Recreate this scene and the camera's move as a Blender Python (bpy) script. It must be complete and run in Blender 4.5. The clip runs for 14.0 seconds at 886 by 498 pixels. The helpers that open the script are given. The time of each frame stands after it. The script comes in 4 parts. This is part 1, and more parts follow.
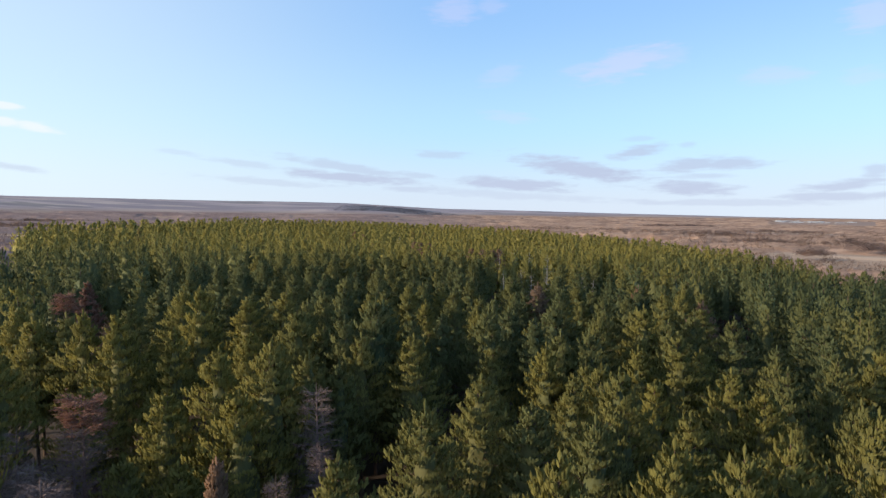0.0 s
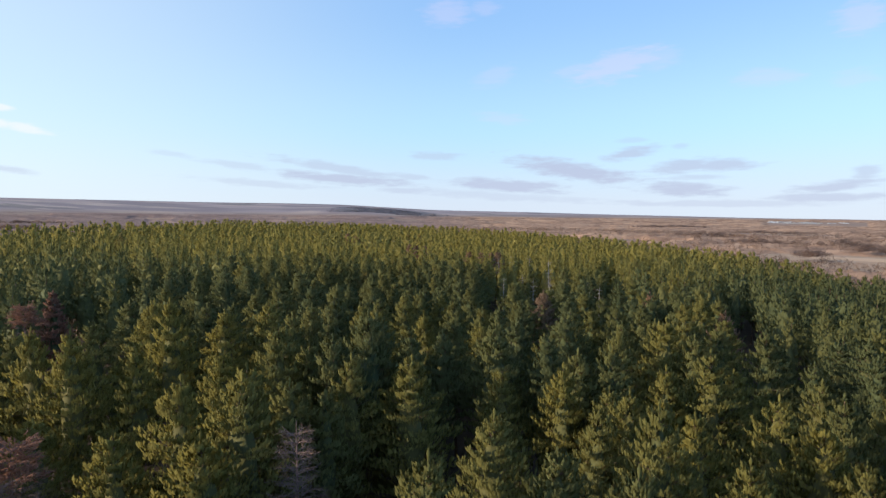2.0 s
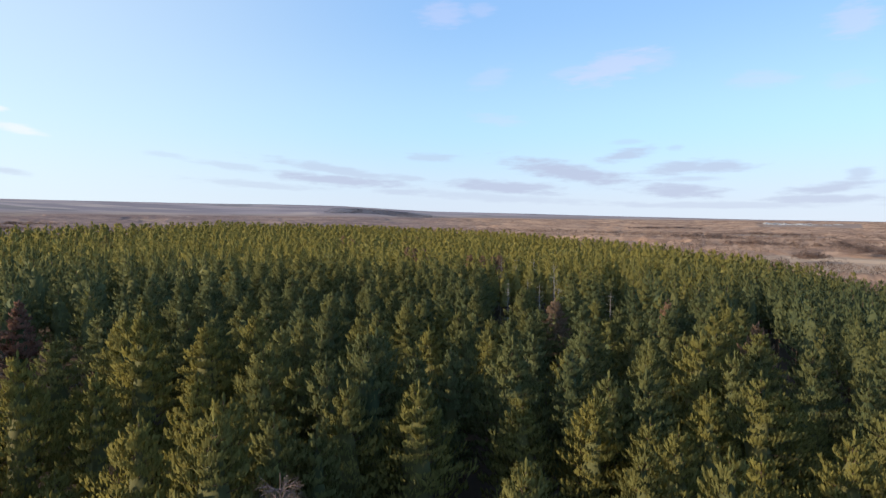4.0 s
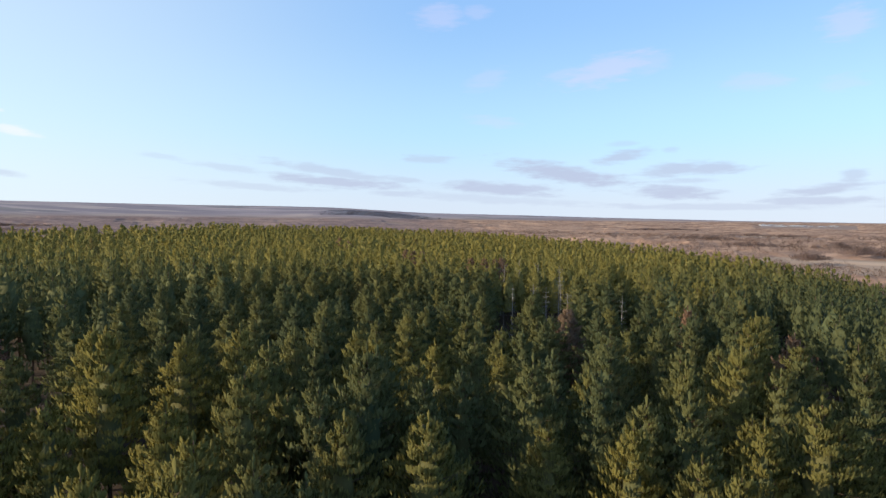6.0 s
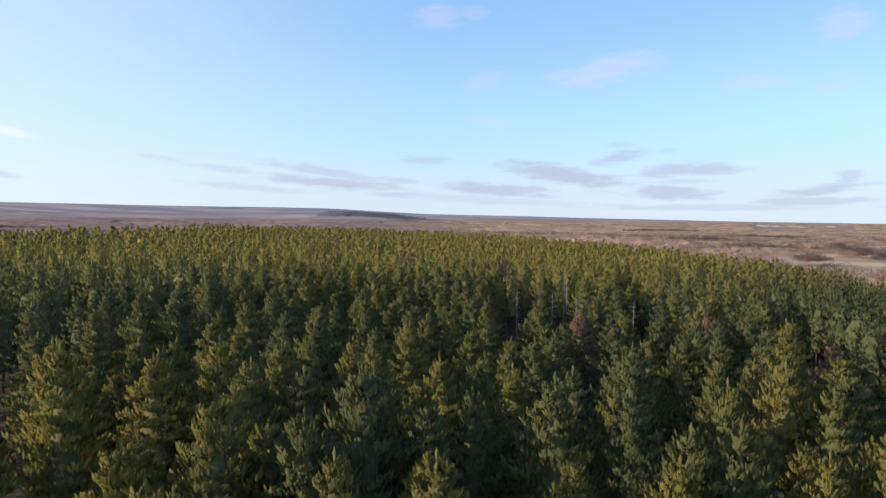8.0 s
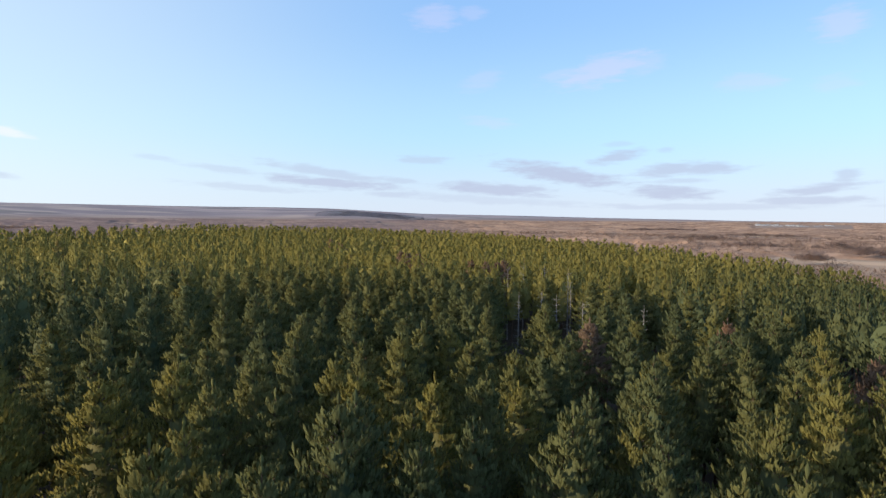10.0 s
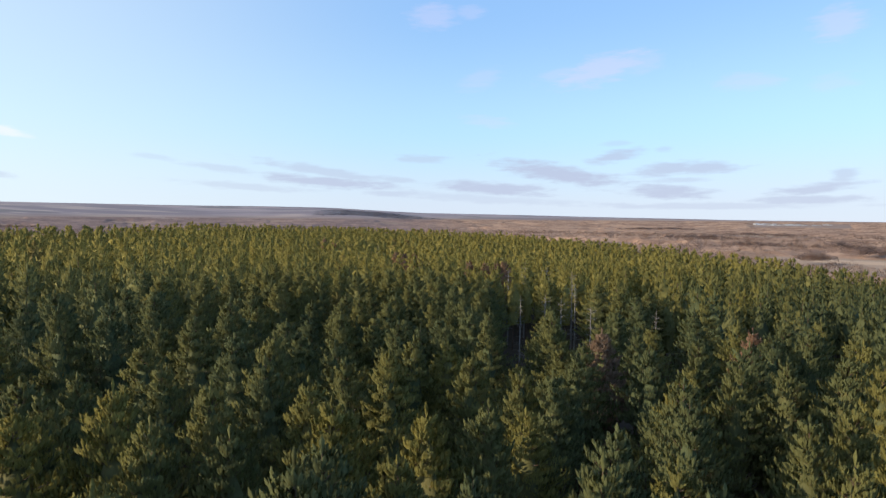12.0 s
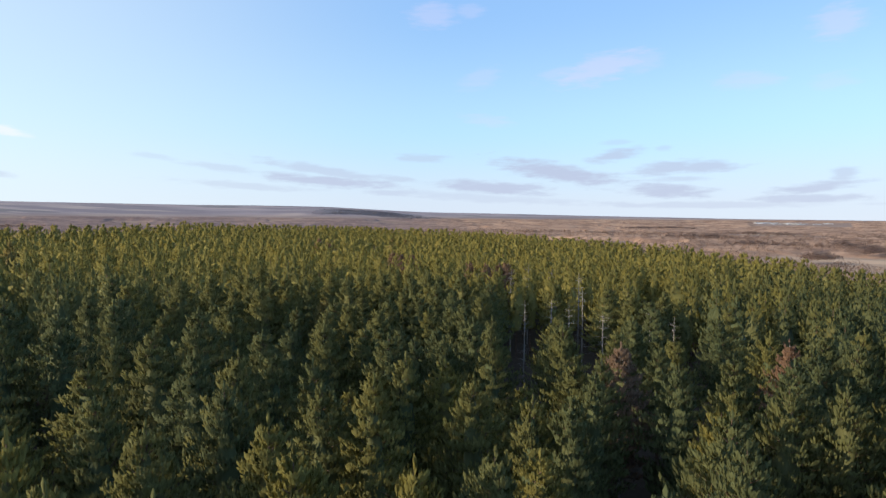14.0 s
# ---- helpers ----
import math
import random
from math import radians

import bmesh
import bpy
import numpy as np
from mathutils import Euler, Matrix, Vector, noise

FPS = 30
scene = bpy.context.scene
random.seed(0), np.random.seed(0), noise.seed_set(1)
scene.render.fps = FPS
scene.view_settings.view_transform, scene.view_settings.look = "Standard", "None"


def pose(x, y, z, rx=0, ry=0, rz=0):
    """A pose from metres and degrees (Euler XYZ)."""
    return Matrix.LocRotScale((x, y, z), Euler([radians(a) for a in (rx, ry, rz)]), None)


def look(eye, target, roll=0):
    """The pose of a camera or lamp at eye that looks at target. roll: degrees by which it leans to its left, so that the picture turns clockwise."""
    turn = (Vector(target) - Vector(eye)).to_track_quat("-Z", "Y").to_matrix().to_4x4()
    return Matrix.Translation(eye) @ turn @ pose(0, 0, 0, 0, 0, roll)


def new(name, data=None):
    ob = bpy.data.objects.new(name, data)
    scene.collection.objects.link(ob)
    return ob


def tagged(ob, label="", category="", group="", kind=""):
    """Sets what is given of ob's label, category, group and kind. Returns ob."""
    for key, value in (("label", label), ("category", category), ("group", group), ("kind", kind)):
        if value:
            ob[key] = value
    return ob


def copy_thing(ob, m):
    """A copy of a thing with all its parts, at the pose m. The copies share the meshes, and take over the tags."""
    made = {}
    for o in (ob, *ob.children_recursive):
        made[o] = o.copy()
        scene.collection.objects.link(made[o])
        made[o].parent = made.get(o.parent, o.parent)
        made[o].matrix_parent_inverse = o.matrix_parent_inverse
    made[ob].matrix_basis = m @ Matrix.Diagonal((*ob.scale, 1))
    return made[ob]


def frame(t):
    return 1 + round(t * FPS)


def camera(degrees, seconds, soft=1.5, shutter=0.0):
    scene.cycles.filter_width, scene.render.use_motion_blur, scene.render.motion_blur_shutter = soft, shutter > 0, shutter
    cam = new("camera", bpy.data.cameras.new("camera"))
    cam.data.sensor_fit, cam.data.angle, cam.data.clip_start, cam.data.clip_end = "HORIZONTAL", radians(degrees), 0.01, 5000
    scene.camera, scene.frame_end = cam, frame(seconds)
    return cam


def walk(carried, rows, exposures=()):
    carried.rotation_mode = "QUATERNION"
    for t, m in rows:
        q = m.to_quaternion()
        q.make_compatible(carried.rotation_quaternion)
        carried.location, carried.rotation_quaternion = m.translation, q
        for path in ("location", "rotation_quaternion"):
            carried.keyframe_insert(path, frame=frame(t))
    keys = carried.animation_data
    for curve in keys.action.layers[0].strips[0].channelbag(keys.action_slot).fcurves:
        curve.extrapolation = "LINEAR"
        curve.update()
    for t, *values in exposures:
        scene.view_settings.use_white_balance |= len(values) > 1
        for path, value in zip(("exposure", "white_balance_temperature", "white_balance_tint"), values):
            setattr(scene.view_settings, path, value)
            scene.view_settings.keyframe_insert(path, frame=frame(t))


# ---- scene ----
cam = camera(77.9, 14.0, soft=1.45)
METRES, EYE, TILT, LEAN, TURN = 35.0, 23.0, -3.5, -0.6, 0.0
ROWS = [
    (0.0, 0.0, 0.0, 0.0, 0.0, 0.0, 0.0),
    (0.5, -0.0026, 0.0372, 0.0031, -0.19, 0.07, 0.04),
    (1.0, -0.0062, 0.0751, 0.0066, -0.36, 0.12, 0.09),
    (1.5, -0.0102, 0.1128, 0.01, -0.49, 0.15, 0.1),
    (2.0, -0.0149, 0.1498, 0.0132, -0.61, 0.14, 0.12),
    (2.5, -0.0204, 0.1866, 0.0161, -0.74, 0.15, 0.14),
    (3.0, -0.027, 0.2228, 0.0194, -0.85, 0.16, 0.14),
    (3.5, -0.0334, 0.2591, 0.0219, -0.95, 0.21, 0.11),
    (4.0, -0.0392, 0.2951, 0.024, -1.04, 0.28, 0.12),
    (6.5, -0.0632, 0.4574, 0.0319, -1.49, 0.47, 0.17),
    (7.0, -0.0658, 0.4872, 0.0327, -1.54, 0.49, 0.2),
    (7.5, -0.069, 0.5188, 0.0341, -1.61, 0.53, 0.21),
    (8.0, -0.071, 0.5508, 0.0355, -1.67, 0.55, 0.23),
    (10.5, -0.0585, 0.7226, 0.0433, -1.89, 0.5, 0.36),
    (11.0, -0.0544, 0.759, 0.0458, -1.94, 0.47, 0.36),
    (11.5, -0.0521, 0.7963, 0.0479, -2.0, 0.45, 0.34),
    (12.0, -0.0512, 0.8344, 0.0495, -2.03, 0.44, 0.34),
    (12.5, -0.0503, 0.8731, 0.0511, -2.03, 0.4, 0.34),
    (13.0, -0.0487, 0.9126, 0.0522, -2.03, 0.37, 0.35),
    (13.5, -0.0444, 0.9521, 0.0547, -2.02, 0.37, 0.4),
    (14.0, -0.0393, 0.9917, 0.0577, -2.04, 0.35, 0.4),
]
walk(cam, [(t, pose(0, 0, EYE, TILT, LEAN, TURN) @ pose(METRES * x, METRES * y, METRES * z, 90 + pitch, roll, yaw)) for t, x, y, z, yaw, pitch, roll in ROWS],
     exposures=[(0.0, 1.1), (14.0, 1.1)])

# ---- sun and sky ----
SUN_AZ, SUN_EL = -107.0, 17.5        # degrees from straight ahead (left is minus), degrees above the horizon
SKY, SUN = 0.12, 2.6


class Nodes:
    """Short hand for building a node tree."""

    def __init__(self, tree):
        self.tree = tree
        tree.nodes.clear()

    def add(self, kind, *links):
        return self.joined(self.tree.nodes.new(kind), links)

    def joined(self, n, links):
        for socket, source in links:
            if hasattr(source, "is_output"):
                self.tree.links.new(source, n.inputs[socket])
            else:
                n.inputs[socket].default_value = source
        return n

    def math(self, op, a, b=0.0, clamp=False):
        n = self.tree.nodes.new("ShaderNodeMath")
        n.operation, n.use_clamp = op, clamp
        return self.joined(n, ((0, a), (1, b))).outputs[0]

    def noise(self, vector, scale, detail=3.0, rough=0.55):
        return self.add("ShaderNodeTexNoise", ("Vector", vector), ("Scale", scale), ("Detail", detail), ("Roughness", rough)).outputs[0]

    def remap(self, value, a, b, c=0.0, d=1.0):
        n = self.tree.nodes.new("ShaderNodeMapRange")
        n.interpolation_type = "SMOOTHSTEP"
        return self.joined(n, ((0, value), (1, a), (2, b), (3, c), (4, d))).outputs[0]

    def mix(self, fac, a, b, blend="MIX"):
        n = self.tree.nodes.new("ShaderNodeMix")
        n.data_type, n.blend_type = "RGBA", blend
        self.joined(n, ((0, fac),))
        for i, v in ((6, a), (7, b)):
            if hasattr(v, "is_output"):
                self.tree.links.new(v, n.inputs[i])
            else:
                n.inputs[i].default_value = (*v, 1.0)
        return n.outputs[2]


# thin clouds: azimuth, height, half width, half thickness (degrees), slope, density
GREY_CLOUDS = [
    (14.4, 4.77, 6.0, 0.84, 0.17, 1.0), (24.7, 5.01, 2.9, 0.63, -0.10, 0.8), (28.0, 5.01, 2.8, 0.56, 0.0, 0.8),
    (19.9, 6.43, 2.4, 0.54, -0.15, 0.8), (7.9, 3.26, 5.5, 0.63, 0.06, 0.9), (24.8, 2.85, 3.3, 0.64, 0.03, 0.9),
    (0.3, 6.28, 2.5, 0.40, 0.02, 0.5), (19.9, 7.61, 1.3, 0.27, 0.0, 0.35), (24.3, 6.96, 0.8, 0.26, 0.0, 0.4),
    (-9.6, 4.78, 6.2, 0.46, 0.14, 0.6), (-9.0, 3.76, 6.3, 0.52, 0.06, 0.9), (-19.4, 4.85, 3.1, 0.33, 0.10, 0.4),
    (-25.2, 5.64, 2.0, 0.26, 0.10, 0.3), (-37.3, 3.58, 2.2, 0.28, 0.10, 0.5), (36.6, 2.88, 2.8, 0.42, -0.10, 0.8),
]
LOW_CLOUDS = [
    (35.9, 1.96, 4.6, 0.38, -0.02, 0.7), (25.5, 3.94, 2.4, 0.26, 0.0, 0.5), (-17.3, 3.16, 5.9, 0.33, 0.05, 0.4), (6.8, 2.21, 9.2, 0.41, 0.05, 0.35),
    (27.9, 1.51, 10.1, 0.31, 0.0, 0.45), (38.6, 4.02, 0.9, 0.64, 0.0, 0.6), (-2.6, 2.71, 2.6, 0.29, 0.0, 0.5), (-2.6, 4.16, 2.3, 0.29, 0.10, 0.5),
]
PINK_CLOUDS = [
    (18.4, 14.68, 3.9, 1.11, -0.20, 1.0), (14.4, 14.41, 2.4, 0.62, -0.10, 0.5), (21.2, 15.05, 2.5, 0.99, 0.0, 0.5), (1.4, 19.98, 2.2, 0.99, 0.0, 0.7),
    (5.3, 20.33, 1.4, 0.59, 0.0, 0.5), (6.3, 14.16, 1.9, 0.85, -0.20, 0.45), (31.0, 12.51, 2.3, 0.70, 0.05, 0.6), (37.8, 16.27, 1.7, 1.24, 0.0, 0.8),
    (37.5, 11.63, 1.5, 0.61, 0.0, 0.4), (7.1, 10.06, 2.4, 0.55, 0.10, 0.5),
]
WHITE_CLOUDS = [(-37.9, 8.46, 1.1, 0.31, 0.0, 1.0), (-38.0, 7.20, 1.3, 0.36, 0.10, 1.0), (-35.9, 7.01, 1.5, 0.37, 0.10, 1.0)]


def make_world():
    world = bpy.data.worlds.new("sky")
    world.use_nodes = True
    scene.world = world
    n = Nodes(world.node_tree)
    clear = n.add("ShaderNodeTexSky")
    clear.sky_type, clear.sun_disc = "NISHITA", False
    clear.sun_elevation, clear.sun_rotation = radians(SUN_EL), radians(SUN_AZ)
    clear.altitude, clear.air_density, clear.dust_density, clear.ozone_density = 100.0, 0.9, 0.0, 2.5
    sky = clear.outputs[0]
    way = n.add("ShaderNodeTexCoord").outputs["Generated"]
    xyz = n.add("ShaderNodeSeparateXYZ", (0, way))
    az = n.math("MULTIPLY", n.math("ARCTAN2", xyz.outputs[0], xyz.outputs[1]), 57.2958)
    el = n.math("MULTIPLY", n.math("ARCSINE", xyz.outputs[2]), 57.2958)
    flat = n.add("ShaderNodeCombineXYZ", (0, n.math("MULTIPLY", az, 0.2)), (1, el)).outputs[0]
    ragged = n.math("MULTIPLY", n.math("SUBTRACT", n.noise(flat, 1.9, 5.0, 0.6), 0.5), 1.6)

    def cover(clouds):
        total = 0.0
        for a, e, w, h, slope, dense in clouds:
            u = n.math("SUBTRACT", az, a - 0.5)
            v = n.math("ADD", n.math("SUBTRACT", el, e), n.math("MULTIPLY", u, slope))
            u, v = n.math("DIVIDE", u, w * 1.4), n.math("DIVIDE", v, h * 1.4)
            far = n.math("SQRT", n.math("ADD", n.math("MULTIPLY", u, u), n.math("MULTIPLY", v, v)))
            puff = n.math("MULTIPLY", n.remap(n.math("ADD", far, ragged), 1.05, 0.3), dense)
            total = puff if total == 0.0 else n.math("MAXIMUM", total, puff)
        return total

    grey = n.math("MAXIMUM", cover(GREY_CLOUDS), cover(LOW_CLOUDS))
    pink = cover(PINK_CLOUDS)
    veil = n.mix(n.remap(el, 1.0, 9.5), (2.6, 3.0, 3.65), (1.95, 3.05, 3.95))
    veil = n.mix(n.remap(el, 8.0, 22.0), veil, (1.3, 2.35, 4.0))
    veil = n.mix(n.remap(az, 5.0, -45.0, 0.0, 0.7), veil, (3.15, 3.65, 4.0))     # paler towards the sun
    c = n.mix(n.math("MULTIPLY", n.remap(el, 20.0, 60.0, 1.0, 0.3), n.remap(el, 0.0, 12.0, 0.95, 0.75)), sky, veil)
    c = n.mix(n.math("MULTIPLY", grey, 0.76), c, (1.95, 2.12, 2.85))
    c = n.mix(n.math("MULTIPLY", pink, 0.45), c, (2.9, 2.85, 3.9))
    c = n.mix(n.math("MULTIPLY", cover(WHITE_CLOUDS), 0.7), c, (3.7, 3.8, 3.95))
    back = n.add("ShaderNodeBackground", ("Color", c), ("Strength", SKY))
    n.add("ShaderNodeOutputWorld", ("Surface", back.outputs[0]))


make_world()
lamp = bpy.data.lights.new("sun", "SUN")
lamp.energy, lamp.angle, lamp.color = SUN, radians(1.0), (1.0, 0.83, 0.60)
a, e = radians(SUN_AZ), radians(SUN_EL)
new("sun", lamp).matrix_world = look((math.sin(a) * math.cos(e) * 90, math.cos(a) * math.cos(e) * 90, math.sin(e) * 90), (0, 0, 0))


# ---- materials ----
def material(name, build):
    m = bpy.data.materials.new(name)
    m.use_nodes = True
    n = Nodes(m.node_tree)
    n.add("ShaderNodeOutputMaterial", ("Surface", build(n)))
    return m


def place(n):
    return n.add("ShaderNodeNewGeometry").outputs["Position"]


def foliage(warm, cool, dry, through_light=0.48, single=True, alive=True):
    """Needles: the colour differs from tree to tree, a little from shoot to shoot; a few trees are drying.
    single: for trees that are objects of their own; the joined ones carry a value for each tree."""
    def build(n):
        p = place(n)
        info = n.add("ShaderNodeObjectInfo")
        if single:
            own = n.math("ADD", n.math("MULTIPLY", info.outputs["Random"], 0.65), n.math("MULTIPLY", n.remap(n.noise(info.outputs["Location"], 0.07, 1.0), 0.3, 0.7), 0.35))
        else:
            value = n.add("ShaderNodeAttribute")
            value.attribute_name = "tint"
            own = value.outputs["Fac"]
        shoot = n.add("ShaderNodeNewGeometry").outputs["Random Per Island"]
        hue = n.math("ADD", own, n.math("MULTIPLY", n.math("SUBTRACT", n.noise(p, 0.9, 2.0), 0.5), 0.3))
        # yellower with depth: sunlight on the far band, painted into the needle colour
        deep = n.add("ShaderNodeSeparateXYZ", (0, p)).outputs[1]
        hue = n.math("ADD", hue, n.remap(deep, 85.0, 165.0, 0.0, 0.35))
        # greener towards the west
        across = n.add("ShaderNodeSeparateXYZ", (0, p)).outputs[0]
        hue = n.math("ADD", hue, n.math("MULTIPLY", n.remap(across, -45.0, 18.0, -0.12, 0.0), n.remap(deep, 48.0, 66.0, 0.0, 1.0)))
        # bluer band painted in for the shaded middle, yellower close by for sunlit trees
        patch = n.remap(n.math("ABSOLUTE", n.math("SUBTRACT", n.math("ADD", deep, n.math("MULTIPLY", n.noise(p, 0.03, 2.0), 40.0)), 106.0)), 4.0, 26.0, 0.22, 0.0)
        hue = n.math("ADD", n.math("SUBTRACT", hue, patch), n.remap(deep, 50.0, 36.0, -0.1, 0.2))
        # sunlit yellow painted on the near western trees
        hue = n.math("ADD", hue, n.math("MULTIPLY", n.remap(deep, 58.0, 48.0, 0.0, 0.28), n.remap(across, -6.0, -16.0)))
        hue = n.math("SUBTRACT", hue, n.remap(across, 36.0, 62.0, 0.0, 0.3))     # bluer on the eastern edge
        c = n.mix(n.remap(hue, -0.05, 1.0), cool, warm)
        # lighter yellow needles stand in for sun on the far trees
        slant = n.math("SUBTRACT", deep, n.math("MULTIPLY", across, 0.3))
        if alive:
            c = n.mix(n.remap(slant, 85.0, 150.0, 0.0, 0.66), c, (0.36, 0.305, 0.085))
        c = n.mix(n.remap(own, 0.93, 0.99, 0.0, 0.55), c, dry)
        value = n.add("ShaderNodeHueSaturation", ("Value", n.remap(shoot, 0.0, 1.0, *((0.82, 1.18) if single else (0.9, 1.1)))), ("Color", c)).outputs[0]
        skin = n.add("ShaderNodeBsdfPrincipled", ("Base Color", value), ("Roughness", 0.7), ("Specular IOR Level", 0.12)).outputs[0]
        glow = n.add("ShaderNodeBsdfTranslucent", ("Color", value)).outputs[0]
        return n.add("ShaderNodeMixShader", (0, through_light), (1, skin), (2, glow)).outputs[0]
    return build


def bark(low, high, scale=9.0):
    def build(n):
        p = n.add("ShaderNodeTexCoord").outputs["Object"]
        grain = n.noise(n.add("ShaderNodeMapping", ("Vector", p), ("Scale", (1.0, 1.0, 0.3))).outputs[0], scale, 5.0)
        c = n.mix(n.remap(grain, 0.3, 0.7), low, high)
        bump = n.add("ShaderNodeBump", ("Strength", 0.5), ("Distance", 0.02), ("Height", grain)).outputs[0]
        return n.add("ShaderNodeBsdfPrincipled", ("Base Color", c), ("Roughness", 0.9), ("Normal", bump)).outputs[0]
    return build


def ground_cover(n):
    p = place(n)
    reach = n.add("ShaderNodeVectorMath", (0, p))
    reach.operation = "LENGTH"
    r = reach.outputs["Value"]
    wide = n.add("ShaderNodeMapping", ("Vector", p), ("Scale", (0.35, 1.0, 1.0))).outputs[0]
    litter = n.mix(n.noise(p, 0.8, 5.0), (0.035, 0.022, 0.014), (0.10, 0.065, 0.04))
    grass = n.mix(n.noise(p, 0.05, 5.0), (0.36, 0.23, 0.14), (0.48, 0.33, 0.21))
    scrub = n.mix(n.noise(p, 0.02, 5.0), (0.20, 0.13, 0.095), (0.29, 0.19, 0.138))
    fields = n.mix(n.remap(n.noise(wide, 0.0021, 4.0), 0.55, 0.68), scrub, grass)
    axes = n.add("ShaderNodeSeparateXYZ", (0, p))
    fields = n.mix(n.math("MULTIPLY", n.remap(axes.outputs[0], 70.0, 170.0, 0.0, 0.75), n.remap(r, 760.0, 560.0)), fields, grass)
    # the hill colours include the mauve tint of distance haze
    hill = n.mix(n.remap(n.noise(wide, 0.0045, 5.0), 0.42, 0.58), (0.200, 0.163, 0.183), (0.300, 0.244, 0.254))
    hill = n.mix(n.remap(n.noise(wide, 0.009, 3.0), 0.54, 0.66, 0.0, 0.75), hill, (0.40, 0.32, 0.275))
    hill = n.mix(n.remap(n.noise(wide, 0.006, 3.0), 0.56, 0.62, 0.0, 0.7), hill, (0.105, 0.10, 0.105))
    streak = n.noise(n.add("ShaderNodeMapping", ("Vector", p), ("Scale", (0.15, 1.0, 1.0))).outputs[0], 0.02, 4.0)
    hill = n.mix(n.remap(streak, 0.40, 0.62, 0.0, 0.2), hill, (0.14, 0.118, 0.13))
    high = axes.outputs[2]
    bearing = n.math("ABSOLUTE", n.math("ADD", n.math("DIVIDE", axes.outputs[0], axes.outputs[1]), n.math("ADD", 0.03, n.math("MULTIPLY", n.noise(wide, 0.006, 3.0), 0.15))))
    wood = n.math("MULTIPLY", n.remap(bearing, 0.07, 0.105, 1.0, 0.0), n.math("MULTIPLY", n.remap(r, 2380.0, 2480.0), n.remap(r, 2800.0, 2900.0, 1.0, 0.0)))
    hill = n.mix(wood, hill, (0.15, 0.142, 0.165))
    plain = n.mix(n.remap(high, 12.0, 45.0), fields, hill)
    c = n.mix(n.remap(r, 165.0, 215.0), litter, plain)
    bump = n.add("ShaderNodeBump", ("Strength", 0.6), ("Distance", 0.15), ("Height", n.noise(p, 1.7, 4.0))).outputs[0]
    return n.add("ShaderNodeBsdfPrincipled", ("Base Color", c), ("Roughness", 0.95), ("Normal", bump)).outputs[0]


def twigs(low, high, scale, loose=0.0, west=None):
    def build(n):
        p = place(n)
        wide = n.add("ShaderNodeMapping", ("Vector", p), ("Scale", (0.5, 1.0, 0.4))).outputs[0]
        c = n.mix(n.remap(n.noise(wide, scale, 4.0, 0.65), 0.36, 0.64), low, high)
        c = n.add("ShaderNodeHueSaturation", ("Value", n.remap(n.noise(p, scale * 9.0, 2.0), 0.3, 0.7, 0.86, 1.14)), ("Color", c)).outputs[0]
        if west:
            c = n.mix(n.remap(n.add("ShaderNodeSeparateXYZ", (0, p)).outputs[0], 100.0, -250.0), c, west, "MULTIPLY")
        skin = n.add("ShaderNodeBsdfPrincipled", ("Base Color", c), ("Roughness", 0.9), ("Specular IOR Level", 0.2)).outputs[0]
        if not loose:
            return skin
        return n.add("ShaderNodeMixShader", (0, loose), (1, skin), (2, n.add("ShaderNodeBsdfTranslucent", ("Color", c)).outputs[0])).outputs[0]
    return build


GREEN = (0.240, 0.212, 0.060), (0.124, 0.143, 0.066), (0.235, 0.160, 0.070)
# needle colour darkened by hand for the shade inside the crowns
INNER_SHADE = (0.115, 0.108, 0.042), (0.070, 0.088, 0.043), (0.115, 0.085, 0.046)
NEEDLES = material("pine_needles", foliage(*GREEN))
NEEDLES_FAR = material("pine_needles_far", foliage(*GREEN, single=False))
INNER = material("shaded_inner_needles", foliage(*INNER_SHADE, through_light=0.1))
# same painted crown shade for the joined trees, a little lighter
INNER_FAR = material("shaded_inner_needles_far", foliage((0.150, 0.136, 0.048), (0.086, 0.102, 0.048), (0.14, 0.105, 0.055), through_light=0.12, single=False))
RUST = material("rust_needles", foliage((0.30, 0.180, 0.115), (0.22, 0.152, 0.106), (0.265, 0.165, 0.11), alive=False))
RED = material("red_needles", foliage((0.29, 0.155, 0.112), (0.24, 0.132, 0.10), (0.29, 0.15, 0.108), alive=False))
BARK = material("pine_bark", bark((0.06, 0.042, 0.032), (0.15, 0.092, 0.062)))
GREY_WOOD = material("dead_wood", bark((0.17, 0.152, 0.145), (0.35, 0.32, 0.30)))
BROWN_WOOD = material("withered_twigs", bark((0.115, 0.078, 0.070), (0.225, 0.155, 0.138)))
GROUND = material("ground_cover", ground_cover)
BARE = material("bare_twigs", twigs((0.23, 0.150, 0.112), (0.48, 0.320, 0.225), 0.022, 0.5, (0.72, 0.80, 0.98)))


